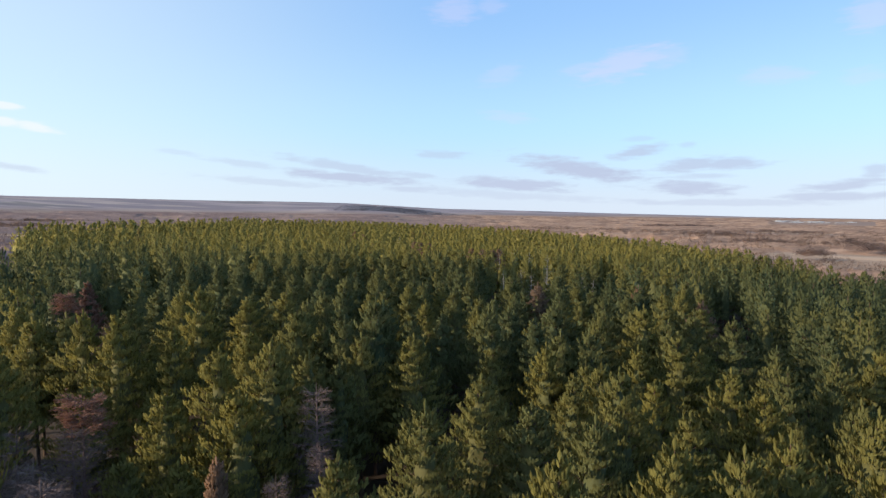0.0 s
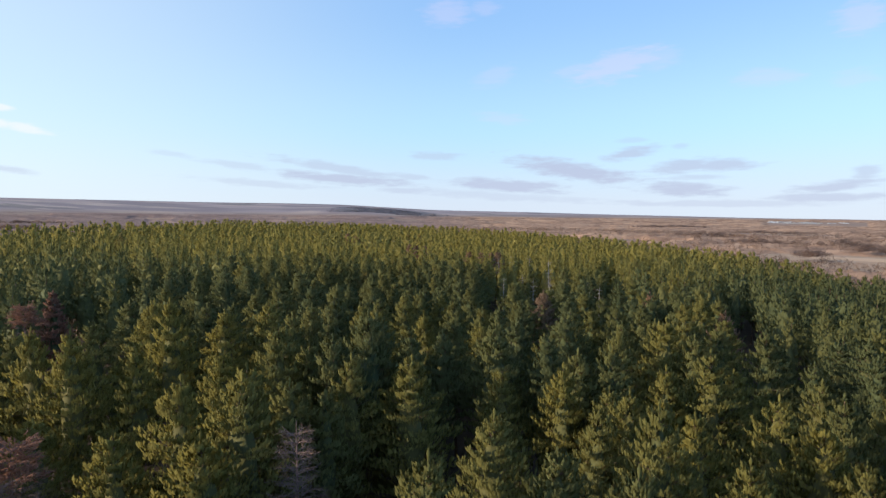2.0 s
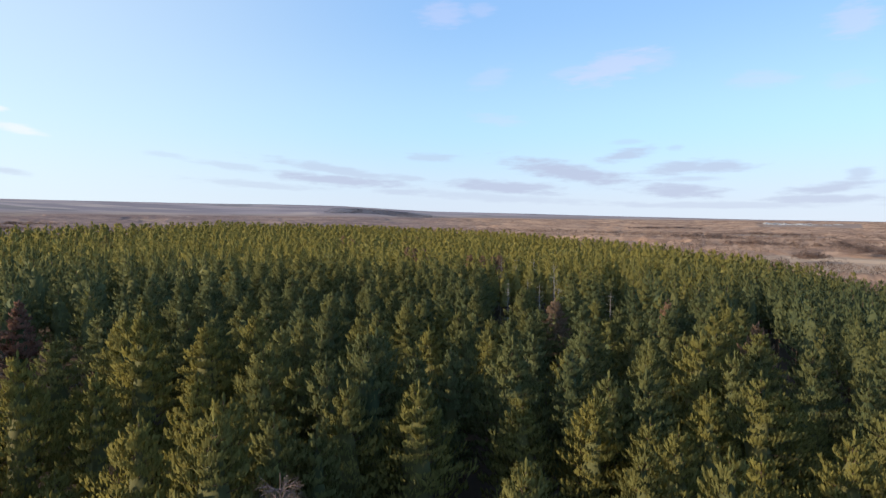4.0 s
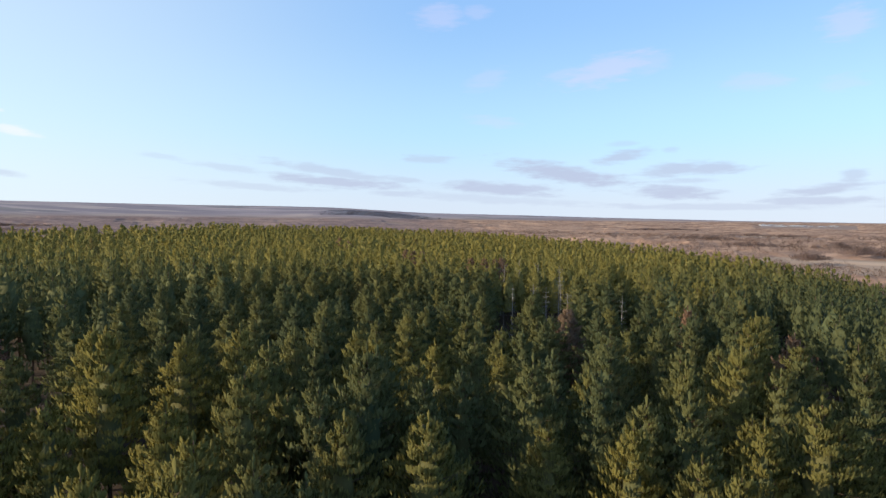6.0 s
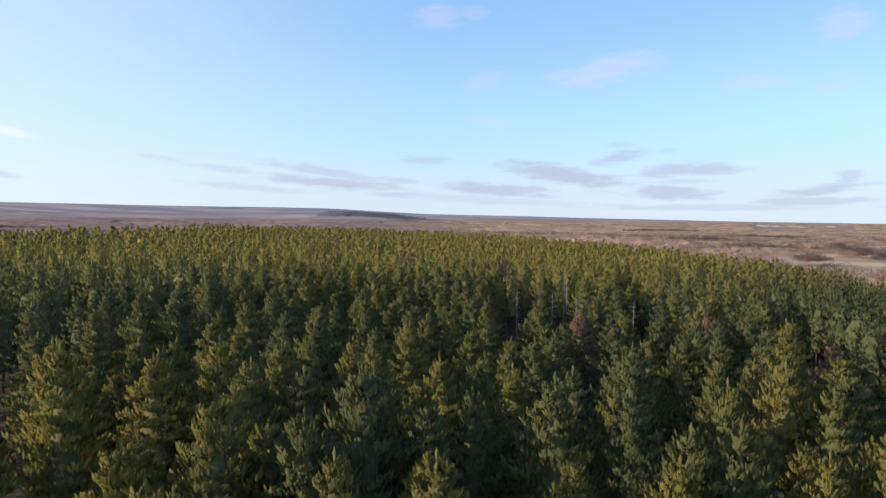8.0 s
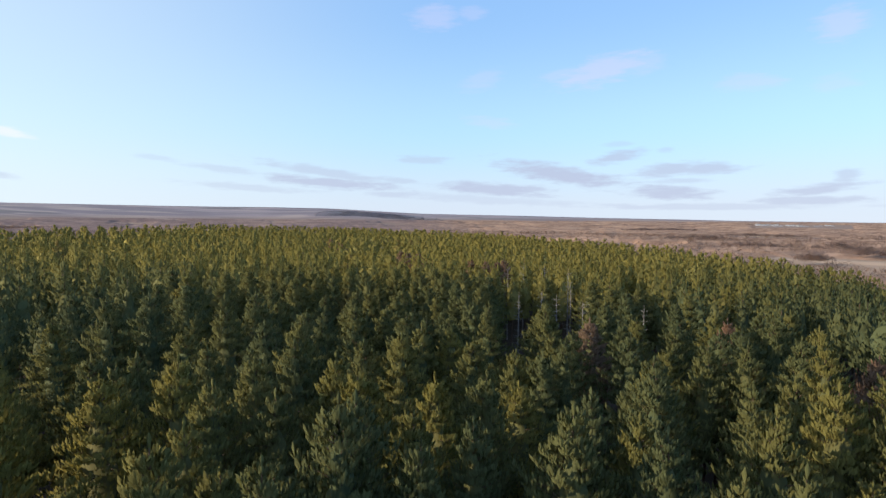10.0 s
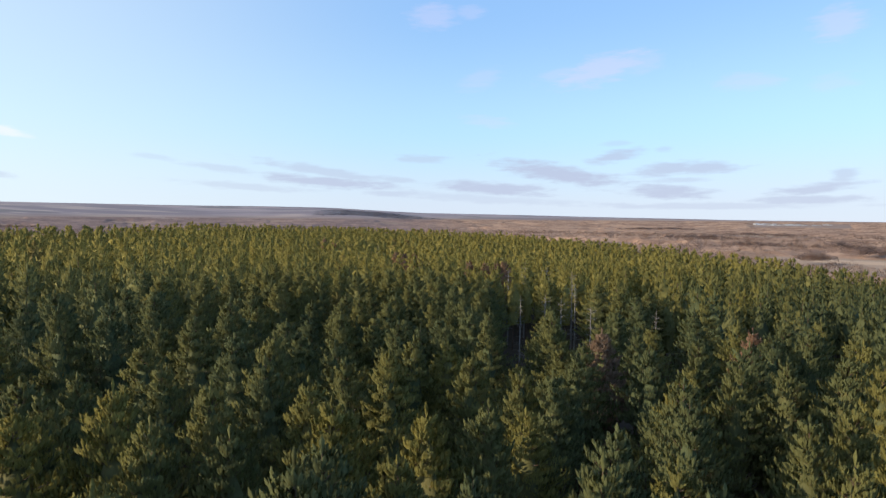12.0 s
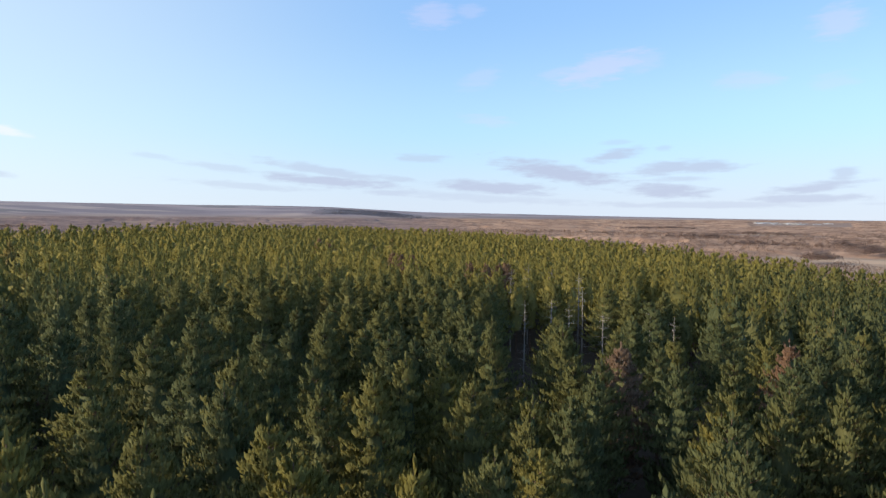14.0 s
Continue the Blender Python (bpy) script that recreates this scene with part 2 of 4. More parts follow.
def bare_canopy(n):
    p = place(n)
    wide = n.add("ShaderNodeMapping", ("Vector", p), ("Scale", (0.4, 1.0, 1.0))).outputs[0]
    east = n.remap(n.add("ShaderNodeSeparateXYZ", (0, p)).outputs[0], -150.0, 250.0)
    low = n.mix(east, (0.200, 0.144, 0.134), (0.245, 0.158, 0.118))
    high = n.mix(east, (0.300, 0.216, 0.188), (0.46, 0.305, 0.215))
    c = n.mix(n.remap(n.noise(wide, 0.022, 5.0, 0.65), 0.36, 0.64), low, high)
    c = n.mix(n.remap(n.noise(wide, 0.006, 3.0), 0.52, 0.7, 0.0, 0.25), c, (0.45, 0.318, 0.235))
    fine = n.noise(p, 0.3, 4.0)
    c = n.add("ShaderNodeHueSaturation", ("Value", n.remap(fine, 0.3, 0.7, 0.88, 1.12)), ("Color", c)).outputs[0]
    bump = n.add("ShaderNodeBump", ("Strength", 0.3), ("Distance", 0.8), ("Height", fine)).outputs[0]
    return n.add("ShaderNodeBsdfPrincipled", ("Base Color", c), ("Roughness", 1.0), ("Specular IOR Level", 0.0), ("Normal", bump)).outputs[0]


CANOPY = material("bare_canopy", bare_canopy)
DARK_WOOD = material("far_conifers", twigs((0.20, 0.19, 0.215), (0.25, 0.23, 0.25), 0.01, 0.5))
PLASTER = material("pale_plaster", twigs((0.48, 0.50, 0.55), (0.62, 0.64, 0.68), 0.05))
TIN = material("tin_roof", twigs((0.50, 0.50, 0.52), (0.62, 0.62, 0.64), 0.05))


# ---- shape of the land ----
def smooth(v, a, b):
    s = np.clip((np.asarray(v, float) - a) / (b - a), 0, 1)
    return s * s * (3 - 2 * s)


def lumps(x, y, size, seed):
    """Soft irregular waves between -1 and 1."""
    r = np.random.default_rng(seed)
    total = 0.0
    for k in range(5):
        a, f, p = r.uniform(0, math.tau), r.uniform(0.6, 1.7) / size, r.uniform(0, math.tau)
        total = total + np.sin((np.cos(a) * x + np.sin(a) * y) * f * math.tau + p)
    return total / 3.0


STAND = (-10.5, 126.0, 106.4, 178.5)     # the pine stand: centre, half width, half depth


def stand(x, y):
    """1 on the edge of the pine stand, less inside."""
    cx, cy, a, b = STAND
    q = (np.abs((x - cx) / a) ** 2.5 + np.abs((y - cy) / b) ** 2.5) ** 0.4
    # below y = 47 the unseen edge is pushed west to shade the near left
    west = 1.0 + (-61.0 - 0.71 * (np.maximum(y, 47.0) - 78.0) - x) / 100.0
    return np.maximum(q, west) + 0.035 * lumps(x, y, 50.0, 3)


CREST_AZ = (-180.0, -60.0, -39.0, -16.3, -9.6, -0.2, 10.3, 20.7, 32.5, 39.0, 60.0, 180.0)
CREST_UP = (40.0, 75.0, 75.0, 74.0, 68.0, 44.0, 33.0, 20.0, 8.0, 3.0, 2.0, 40.0)


def land(x, y):
    """Height of the ground."""
    x, y = np.asarray(x, float), np.asarray(y, float)
    plateau = 0.5 - 0.035 * np.clip(x, -150, 140) + 0.0144 * np.clip(y, -60, 295) + 0.35 * lumps(x, y, 45.0, 5)
    valley = -9.0 + 1.5 * lumps(x, y, 420.0, 6)
    low = plateau + (valley - plateau) * smooth(stand(x, y), 1.0, 1.9)
    r, az = np.hypot(x, y), np.degrees(np.arctan2(x, y))
    crest = EYE + np.interp(az, CREST_AZ, CREST_UP) + 1.6 * lumps(x, y, 900.0, 8)
    spur = 20.0 * np.exp(-((az + 8.0) / 6.0) ** 2) * smooth(r, 1700, 2500) * (1 - smooth(r, 2600, 3100))
    return low + (crest - low) * smooth(r, 1500, 3500) ** 1.4 + spur


def mesh_from(name, verts, faces, sides, mat, shade_smooth=False, normals=None, tint=None):
    """A mesh from arrays: corner points and the indices of faces with that many sides."""
    me = bpy.data.meshes.new(name)
    faces = np.asarray(faces, np.int32).reshape(-1)
    count = len(faces) // sides
    me.vertices.add(len(verts))
    me.vertices.foreach_set("co", np.asarray(verts, np.float32).reshape(-1))
    me.loops.add(len(faces))
    me.loops.foreach_set("vertex_index", faces)
    me.polygons.add(count)
    me.polygons.foreach_set("loop_start", np.arange(count, dtype=np.int32) * sides)
    me.polygons.foreach_set("use_smooth", np.full(count, shade_smooth))
    me.update(calc_edges=True)
    me.materials.append(mat)
    if tint is not None:
        me.attributes.new("tint", "FLOAT", "POINT").data.foreach_set("value", np.asarray(tint, np.float32))
    if normals is not None:
        me.normals_split_custom_set_from_vertices(np.asarray(normals, np.float32).tolist())
    return me


def make_ground():
    rings = np.concatenate(([0.0], np.geomspace(6.0, 4850.0, 135)))
    turns = np.radians(np.linspace(-180, 180, 361)[:-1])
    r, t = np.meshgrid(rings, turns, indexing="ij")
    x, y = r * np.sin(t), r * np.cos(t)
    verts = np.stack((x, y, land(x, y)), -1).reshape(-1, 3)
    i, j = np.meshgrid(np.arange(len(rings) - 1), np.arange(360), indexing="ij")
    k = (j + 1) % 360
    faces = np.stack((i * 360 + j, i * 360 + k, (i + 1) * 360 + k, (i + 1) * 360 + j), -1)
    ob = new("ground", mesh_from("ground", verts, faces, 4, GROUND, True))
    tagged(ob, "brown needle litter, straw meadows and wooded hills", "ground", kind="structure")


make_ground()


# dry meadows in the valley: x, y, half length, half depth
MEADOWS = [(352.0, 440.0, 75.0, 24.0), (775.0, 1225.0, 85.0, 38.0), (-548.0, 698.0, 70.0, 24.0), (640.0, 1150.0, 70.0, 20.0), (420.0, 640.0, 60.0, 14.0)]
MEADOW = material("dry_meadow", lambda n: n.add("ShaderNodeBsdfPrincipled", ("Roughness", 0.95), ("Base Color", n.mix(n.noise(place(n), 0.06, 5.0), (0.42, 0.275, 0.175), (0.56, 0.39, 0.255)))).outputs[0])


def make_meadows():
    for x, y, a, b in MEADOWS:
        turn = math.atan2(x, y)
        verts = [(x, y)]
        for ring in (0.5, 1.0):
            for k in range(28):
                t = math.tau * k / 28
                u, v = ring * a * math.cos(t) * (1 + 0.12 * math.sin(3 * t + x)), ring * b * math.sin(t) * (1 + 0.15 * math.sin(5 * t + y))
                verts.append((x + u * math.cos(turn) + v * math.sin(turn), y - u * math.sin(turn) + v * math.cos(turn)))
        v = np.array(verts)
        f = [(0, 1 + k, 1 + (k + 1) % 28) for k in range(28)]
        for k in range(28):
            p, q = 1 + k, 1 + (k + 1) % 28
            f += [(p, p + 28, q + 28), (p, q + 28, q)]
        verts = np.column_stack((v, land(v[:, 0], v[:, 1]) + np.where(np.arange(len(v)) < 29, 0.7, -0.4)))
        tagged(new("meadow", mesh_from("meadow", verts, f, 3, MEADOW, True)), "pale dry grass meadow in the valley", "meadow", kind="structure")


def meadow_edge(x, y):
    """Under 1 in and in front of a meadow, more outside."""
    least = np.full(np.shape(x), 9.0)
    for mx, my, a, b in MEADOWS:
        t = math.atan2(mx, my)
        u = (x - mx) * math.cos(t) - (y - my) * math.sin(t)
        v = (x - mx) * math.sin(t) + (y - my) * math.cos(t)
        least = np.minimum(least, np.sqrt((u / a) ** 2 + ((v + 1.6 * b) / (2.8 * b)) ** 2))
    return least + 0.2 * lumps(x, y, 35.0, 71)


make_meadows()


# ---- pines ----
def rod(points, radii, sides=5):
    """A tapered round stick through the points; triangles."""
    points = np.asarray(points, float)
    v, f = [], []
    axis = points[-1] - points[0]
    axis /= np.linalg.norm(axis)
    u = np.cross(axis, (0.31, 0.9, 0.17))
    u /= np.linalg.norm(u)
    w = np.cross(axis, u)
    for p, r in zip(points, radii):
        for k in range(sides):
            a = math.tau * k / sides
            v.append(p + r * (math.cos(a) * u + math.sin(a) * w))
    for s in range(len(points) - 1):
        for k in range(sides):
            a, b = s * sides + k, s * sides + (k + 1) % sides
            f += [(a, b, b + sides), (a, b + sides, a + sides)]
    return np.array(v), np.array(f)


def joined(pieces):
    """Several pieces (points, triangles and, for foliage, normals) as one."""
    verts, faces, normals, base = [], [], [], 0
    for v, f, *more in pieces:
        verts.append(v)
        faces.append(f + base)
        normals += more
        base += len(v)
    out = np.concatenate(verts), np.concatenate(faces)
    return (*out, np.concatenate(normals)) if normals else out


def fluffed(piece, up=0.72, own=0.30):
    """Foliage that is shaded as one soft mass: faces turned outwards, normals leaning away from the stem."""
    v, f = piece
    tri = v[f]
    flat = np.cross(tri[:, 1] - tri[:, 0], tri[:, 2] - tri[:, 0])
    flat /= np.linalg.norm(flat, axis=1, keepdims=True) + 1e-9
    mid = tri.mean(1)
    out = mid * np.array((1.0, 1.0, 0.0))
    out /= np.linalg.norm(out, axis=1, keepdims=True) + 1e-6
    out[:, 2] = up
    out /= np.linalg.norm(out, axis=1, keepdims=True)
    turned = (flat * out).sum(1) < 0
    f = np.where(turned[:, None], f[:, ::-1], f)
    flat = np.where(turned[:, None], -flat, flat)
    n = out + own * flat
    n /= np.linalg.norm(n, axis=1, keepdims=True)
    normals = np.zeros((len(v), 3))
    normals[f.reshape(-1)] = np.repeat(n, 3, 0)
    return v, f, normals


def tufts(at, way, length, blades, width, r):
    """Brushes of needles: round each shoot, tapering sprays that splay outwards."""
    count = len(at)
    u = np.cross(way, r.normal(size=(count, 3)))
    u /= np.linalg.norm(u, axis=1, keepdims=True)
    w = np.cross(way, u)
    size = np.reshape(length, (-1, 1))
    half = np.reshape(width, (-1, 1)) * 0.5
    verts = []
    for k in range(blades):
        a = math.tau * (k * 0.618 + r.uniform(-0.1, 0.1, count))
        out = np.cos(a)[:, None] * u + np.sin(a)[:, None] * w
        side = -np.sin(a)[:, None] * u + np.cos(a)[:, None] * w
        root = at + way * size * ((k + r.uniform(0.0, 1.0, count)) / blades - 0.55)[:, None]
        tip = root + (way * r.uniform(0.3, 0.6, count)[:, None] + out * r.uniform(0.18, 0.42, count)[:, None]) * size
        verts.append(np.stack((root - side * half, root + side * half, tip), 1))
    verts = np.stack(verts, 1).reshape(-1, 3)
    return verts, np.arange(len(verts)).reshape(-1, 3)


def leaning(verts, own, share, up=1.1):
    """Normals for a crown: each piece's own, leaning away from the stem so that the mass reads as one."""
    out = verts * np.array((1.0, 1.0, 0.0))
    out /= np.linalg.norm(out, axis=1, keepdims=True) + 1e-6
    out[:, 2] = up
    n = share * own + out
    return n / (np.linalg.norm(n, axis=1, keepdims=True) + 1e-9)


def shoots(at, way, length, width, r, share=0.85):
    """Blunt bottle-brush shoots, thickest past the middle: three-sided spindles."""
    count = len(at)
    u = np.cross(way, r.normal(size=(count, 3)))
    u /= np.linalg.norm(u, axis=1, keepdims=True) + 1e-9
    w = np.cross(way, u)
    size, half = np.reshape(length, (-1, 1)), np.reshape(width, (-1, 1)) * 0.5
    verts, own = [at - way * size * 0.1], [-way]
    for k in range(3):
        a = math.tau * k / 3
        out = math.cos(a) * u + math.sin(a) * w
        verts.append(at + way * size * 0.6 + out * half * 1.15 * r.uniform(0.8, 1.2, (count, 1)))
        own.append(out + 0.3 * way)
    verts.append(at + way * size)
    own.append(way)
    n = len(verts)
    v, own = np.stack(verts, 1).reshape(-1, 3), np.stack(own, 1).reshape(-1, 3)
    f = [(0, 1 + (k + 1) % 3, 1 + k) for k in range(3)]
    f += [(n - 4 + k, n - 4 + (k + 1) % 3, n - 1) for k in range(3)]
    faces = (np.array(f)[None] + (np.arange(count) * n)[:, None, None]).reshape(-1, 3)
    return v, faces, leaning(v, own, share)


def brushes(at, way, length, width, r):
    """Flat kite-shaped sprays of needles that fill the crown, facing outwards and a little askew."""
    count = len(at)
    out = at * np.array((1.0, 1.0, 0.0))
    out /= np.linalg.norm(out, axis=1, keepdims=True) + 1e-6
    face = out + np.array((0, 0, 0.6)) + r.normal(0, 0.45, (count, 3))
    side = np.cross(way, face)
    side /= np.linalg.norm(side, axis=1, keepdims=True) + 1e-9
    size, half = np.reshape(length, (-1, 1)), np.reshape(width, (-1, 1)) * 0.5
    wide = at + way * size * r.uniform(0.45, 0.7, (count, 1))
    v = np.stack((at, wide + side * half, at + way * size, wide - side * half), 1).reshape(-1, 3)
    faces = (np.array(((0, 1, 2), (0, 2, 3)))[None] + (np.arange(count) * 4)[:, None, None]).reshape(-1, 3)
    face = np.cross(side, way)
    face *= np.sign((face * out).sum(1, keepdims=True) + 1e-6)
    return v, faces, leaning(v, np.repeat(face, 4, 0), 0.55)


def crown_reach(d, spread, depth):
    """Half width of a pine crown d metres under its top: a blunt cone that rounds off below."""
    return spread * np.where(d < 6.0, (np.maximum(d, 0.0) / 6.0) ** 0.84, 1 - 0.4 * (d - 6.0) / max(depth - 6.0, 0.5))


def pine(seed, step=0.45, arms=6, per_arm=7, fill=34, finger=0.33, width=0.09, foot=4.0, spread=2.8, core=0.27, wood=True):
    """One pine, 14 m tall. Returns trunk with branches, needles and the darkened needles inside."""
    r = np.random.default_rng(seed)
    tall = 14.0
    depth = tall - foot
    bend = r.normal(0, 0.12, 2)
    lean, lean_by = r.uniform(0, math.tau), r.uniform(0.05, 0.2)

    def stem(z):
        s = z / tall
        return np.array((bend[0] * math.sin(3 * s), bend[1] * math.sin(2.3 * s), z))

    trunk = rod([stem(z) for z in (-0.3, 3.0, 6.5, 10.0, 12.6, 13.8)], (0.17, 0.14, 0.115, 0.075, 0.035, 0.012), 6 if wood else 3)
    sticks, at, way, size, filling = [], [], [], [], []
    d, whorl = 0.75, r.uniform(0, 1)
    while d < depth:
        s = d / depth
        reach = float(crown_reach(d, spread, depth))
        whorl += 0.9
        count = arms if d > 1.5 else max(3, arms - 2)
        full = r.uniform(0.86, 1.1)
        for k in range(count):
            a = whorl + math.tau * (k + r.uniform(-0.3, 0.3)) / count
            far = reach * full * r.uniform(0.68, 1.16) * (1 + lean_by * math.cos(a - lean))
            rise = math.radians(max(2.0, 58 - 62 * s ** 0.55 + r.uniform(-9, 9)))
            flat = np.array((math.sin(a), math.cos(a), 0.0))
            side = np.array((flat[1], -flat[0], 0.0))
            end = stem(tall - d + r.uniform(-0.45, 0.4) * min(1.0, d / 2.0)) + flat * far
            start = stem(max(1.5, end[2] - far * math.tan(rise)))
            arm = end - start
            if wood:
                sticks.append(rod((start, start * 0.15 + end * 0.85), (0.030 * (1.25 - s), 0.006), 3))
            for q in range(per_arm + fill):
                inner = q >= per_arm
                if inner:
                    share = 1.0 - 0.7 * ((q - per_arm + r.uniform(0, 1)) / fill)
                    shift = (1 if q % 2 else -1) * r.uniform(0.0, 1.0) * (0.10 + 0.42 * far * (1.15 - share))
                else:
                    share = 1.0 if q == 0 else 1.02 - 0.4 * (q + r.uniform(-0.5, 0.5)) / per_arm
                    shift = 0.0 if q == 0 else (1 if q % 2 else -1) * r.uniform(0.4, 1.0) * (0.10 + 0.34 * far * (1.2 - share))
                p = start + arm * share + side * shift + np.array((0, 0, r.uniform(-0.10, 0.10) - 0.25 * abs(shift) * s))
                v = flat * (0.55 - 0.3 * (1 - s)) + side * np.sign(shift) * 0.3 + np.array((0, 0, 1.0 + 0.5 * (1 - s))) + r.normal(0, 0.22 + 0.1 * inner, 3)
                at.append(p)
                way.append(v / np.linalg.norm(v))
                size.append((1.25 if q == 0 else 1.0) * (0.85 + 0.35 * s))
                filling.append(inner)
        d += step * r.uniform(0.85, 1.15) * (0.85 + 0.35 * s)
    for q in range(8 if wood else 4):
        a = whorl + 2.4 * q
        v = np.array((0.3 * math.sin(a) * (q > 0), 0.3 * math.cos(a) * (q > 0), 1.0))
        at.append(stem(tall - (0.5 if q == 0 else 0.5 + 0.2 * q)))
        way.append(v / np.linalg.norm(v))
        size.append((1.6 if wood else 1.25) if q == 0 else 1.15)
        filling.append(False)
    at, way = np.array(at), np.array(way)
    size = np.array(size) * r.uniform(0.8, 1.2, len(at))
    filling = np.array(filling)
    tip, fills = ~filling, filling
    needles = joined([shoots(at[tip], way[tip], finger * 1.2 * size[tip], width * 1.15 * size[tip], r, 0.85 if wood else 0.4),
                      brushes(at[fills], way[fills], finger * 1.1 * size[fills], width * 1.2 * size[fills], r)])
    # inner needles that hide the stem, mostly in colours darkened for crown shade
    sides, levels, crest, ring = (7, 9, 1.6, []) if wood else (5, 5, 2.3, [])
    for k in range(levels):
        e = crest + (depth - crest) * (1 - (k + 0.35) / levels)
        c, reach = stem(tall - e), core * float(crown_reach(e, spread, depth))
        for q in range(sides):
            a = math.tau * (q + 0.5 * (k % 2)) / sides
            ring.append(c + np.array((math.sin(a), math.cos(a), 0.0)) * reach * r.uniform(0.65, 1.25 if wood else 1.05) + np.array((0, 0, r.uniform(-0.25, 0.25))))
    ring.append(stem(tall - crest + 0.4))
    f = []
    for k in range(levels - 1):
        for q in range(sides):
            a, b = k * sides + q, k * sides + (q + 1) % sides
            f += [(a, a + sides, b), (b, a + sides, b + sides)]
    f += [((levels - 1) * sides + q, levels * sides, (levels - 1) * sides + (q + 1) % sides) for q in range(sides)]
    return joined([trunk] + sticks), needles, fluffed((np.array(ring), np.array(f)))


def dead_pine(seed, twiggy=3, needles=False, foot=3.0, spread=1.6, round_top=0.9, arms=5):
    """A pine that died: trunk, flat tiers of bare arms with side twigs, and rusty needles where they still hang near the top."""
    r = np.random.default_rng(seed)
    trunk = rod([(0, 0, -0.3), (0.05, 0, 5), (0.1, 0.06, 10), (0.05, 0.1, 14)], (0.16, 0.125, 0.075, 0.016), 6)
    sticks, at, way = [], [], []
    z = foot
    while z < 13.6:
        s = (z - foot) / (14 - foot)
        for k in range(arms):
            a = math.tau * (k + r.uniform(-0.45, 0.45)) / arms + z
            far = (spread * (1 - s) ** round_top + 0.25) * r.uniform(0.45, 1.15)
            flat = np.array((math.sin(a), math.cos(a), 0.0))
            side = np.array((flat[1], -flat[0], 0.0))
            start = np.array((0.08 * s, 0.06 * s, z + r.uniform(-0.1, 0.1)))
            end = start + flat * far + np.array((0, 0, far * (r.uniform(-0.15, 0.2) + 0.7 * s ** 2)))
            sticks.append(rod((start, (start + end) / 2 + np.array((0, 0, 0.08 * far)), end), (0.030, 0.019, 0.007), 3))
            for q in range(twiggy):
                p = start + (end - start) * r.uniform(0.35, 1.0)
                d = flat * 0.7 + side * r.choice((-1, 1)) * r.uniform(0.3, 0.9) + r.normal(0, 0.15, 3) + np.array((0, 0, 0.2))
                d /= np.linalg.norm(d)
                sticks.append(rod((p, p + d * r.uniform(0.35, 0.75)), (0.012, 0.004), 3))
                at.append(p + d * 0.3)
                way.append(d)
        z += r.uniform(0.25, 0.8) * (1.0 if arms > 3 else 1.5)
    at, way = np.array(at), np.array(way)
    sticks.append(tufts(at, way, np.full(len(at), 0.5), 4, np.full(len(at), 0.018), r))
    if not needles:
        return joined([trunk] + sticks), None
    high = at[:, 2] > 11.6
    at, way = np.repeat(at[high], 3, 0) + r.normal(0, 0.16, (3 * high.sum(), 3)), np.repeat(way[high], 3, 0)
    return joined([trunk] + sticks), tufts(at, way, np.full(len(at), 0.4), 6, np.full(len(at), 0.07), r)


def tree_thing(name, parts, mats, label, category, group):
    """An Empty at the foot with trunk, branches and crown under it."""
    thing = tagged(new(name), label, category, group)
    for part_name, piece, mat in zip(("trunk", "crown", "inner_crown"), parts, mats):
        if piece is not None:
            ob = new(part_name, mesh_from(part_name, piece[0], piece[1], 3, mat, len(piece) > 2, piece[2] if len(piece) > 2 else None))
            ob.parent = thing
    return thing


# pines that stand out of the stand, from near to far: x, y, height of the top
TALL_FIRST = [
    (4.3, 18.8, 14.8), (-4.1, 20.8, 13.8), (9.4, 21.4, 14.1), (-0.8, 26.6, 13.8), (12.0, 21.0, 14.0), (7.7, 26.7, 13.1), (4.9, 28.6, 13.2), (2.3, 30.9, 14.0),
    (14.9, 22.8, 13.9), (-11.0, 29.1, 13.4), (13.0, 28.2, 12.9), (10.2, 31.0, 14.5), (-10.3, 33.1, 15.1), (-15.3, 29.8, 13.3), (8.7, 35.2, 12.8), (-6.9, 35.9, 13.3),
    (-8.8, 35.7, 14.1), (-13.6, 33.2, 15.0), (13.6, 34.5, 12.7), (10.9, 36.5, 13.1), (-2.0, 39.7, 14.4), (-11.8, 37.3, 14.5), (-5.8, 39.7, 14.4), (10.5, 39.1, 12.6),
    (21.1, 31.8, 11.2), (7.9, 40.8, 13.5), (3.9, 42.0, 13.0), (20.3, 33.7, 12.3), (-7.5, 41.7, 15.3), (-11.3, 41.8, 16.0), (-14.5, 40.4, 14.6), (-2.4, 44.3, 14.8),
]
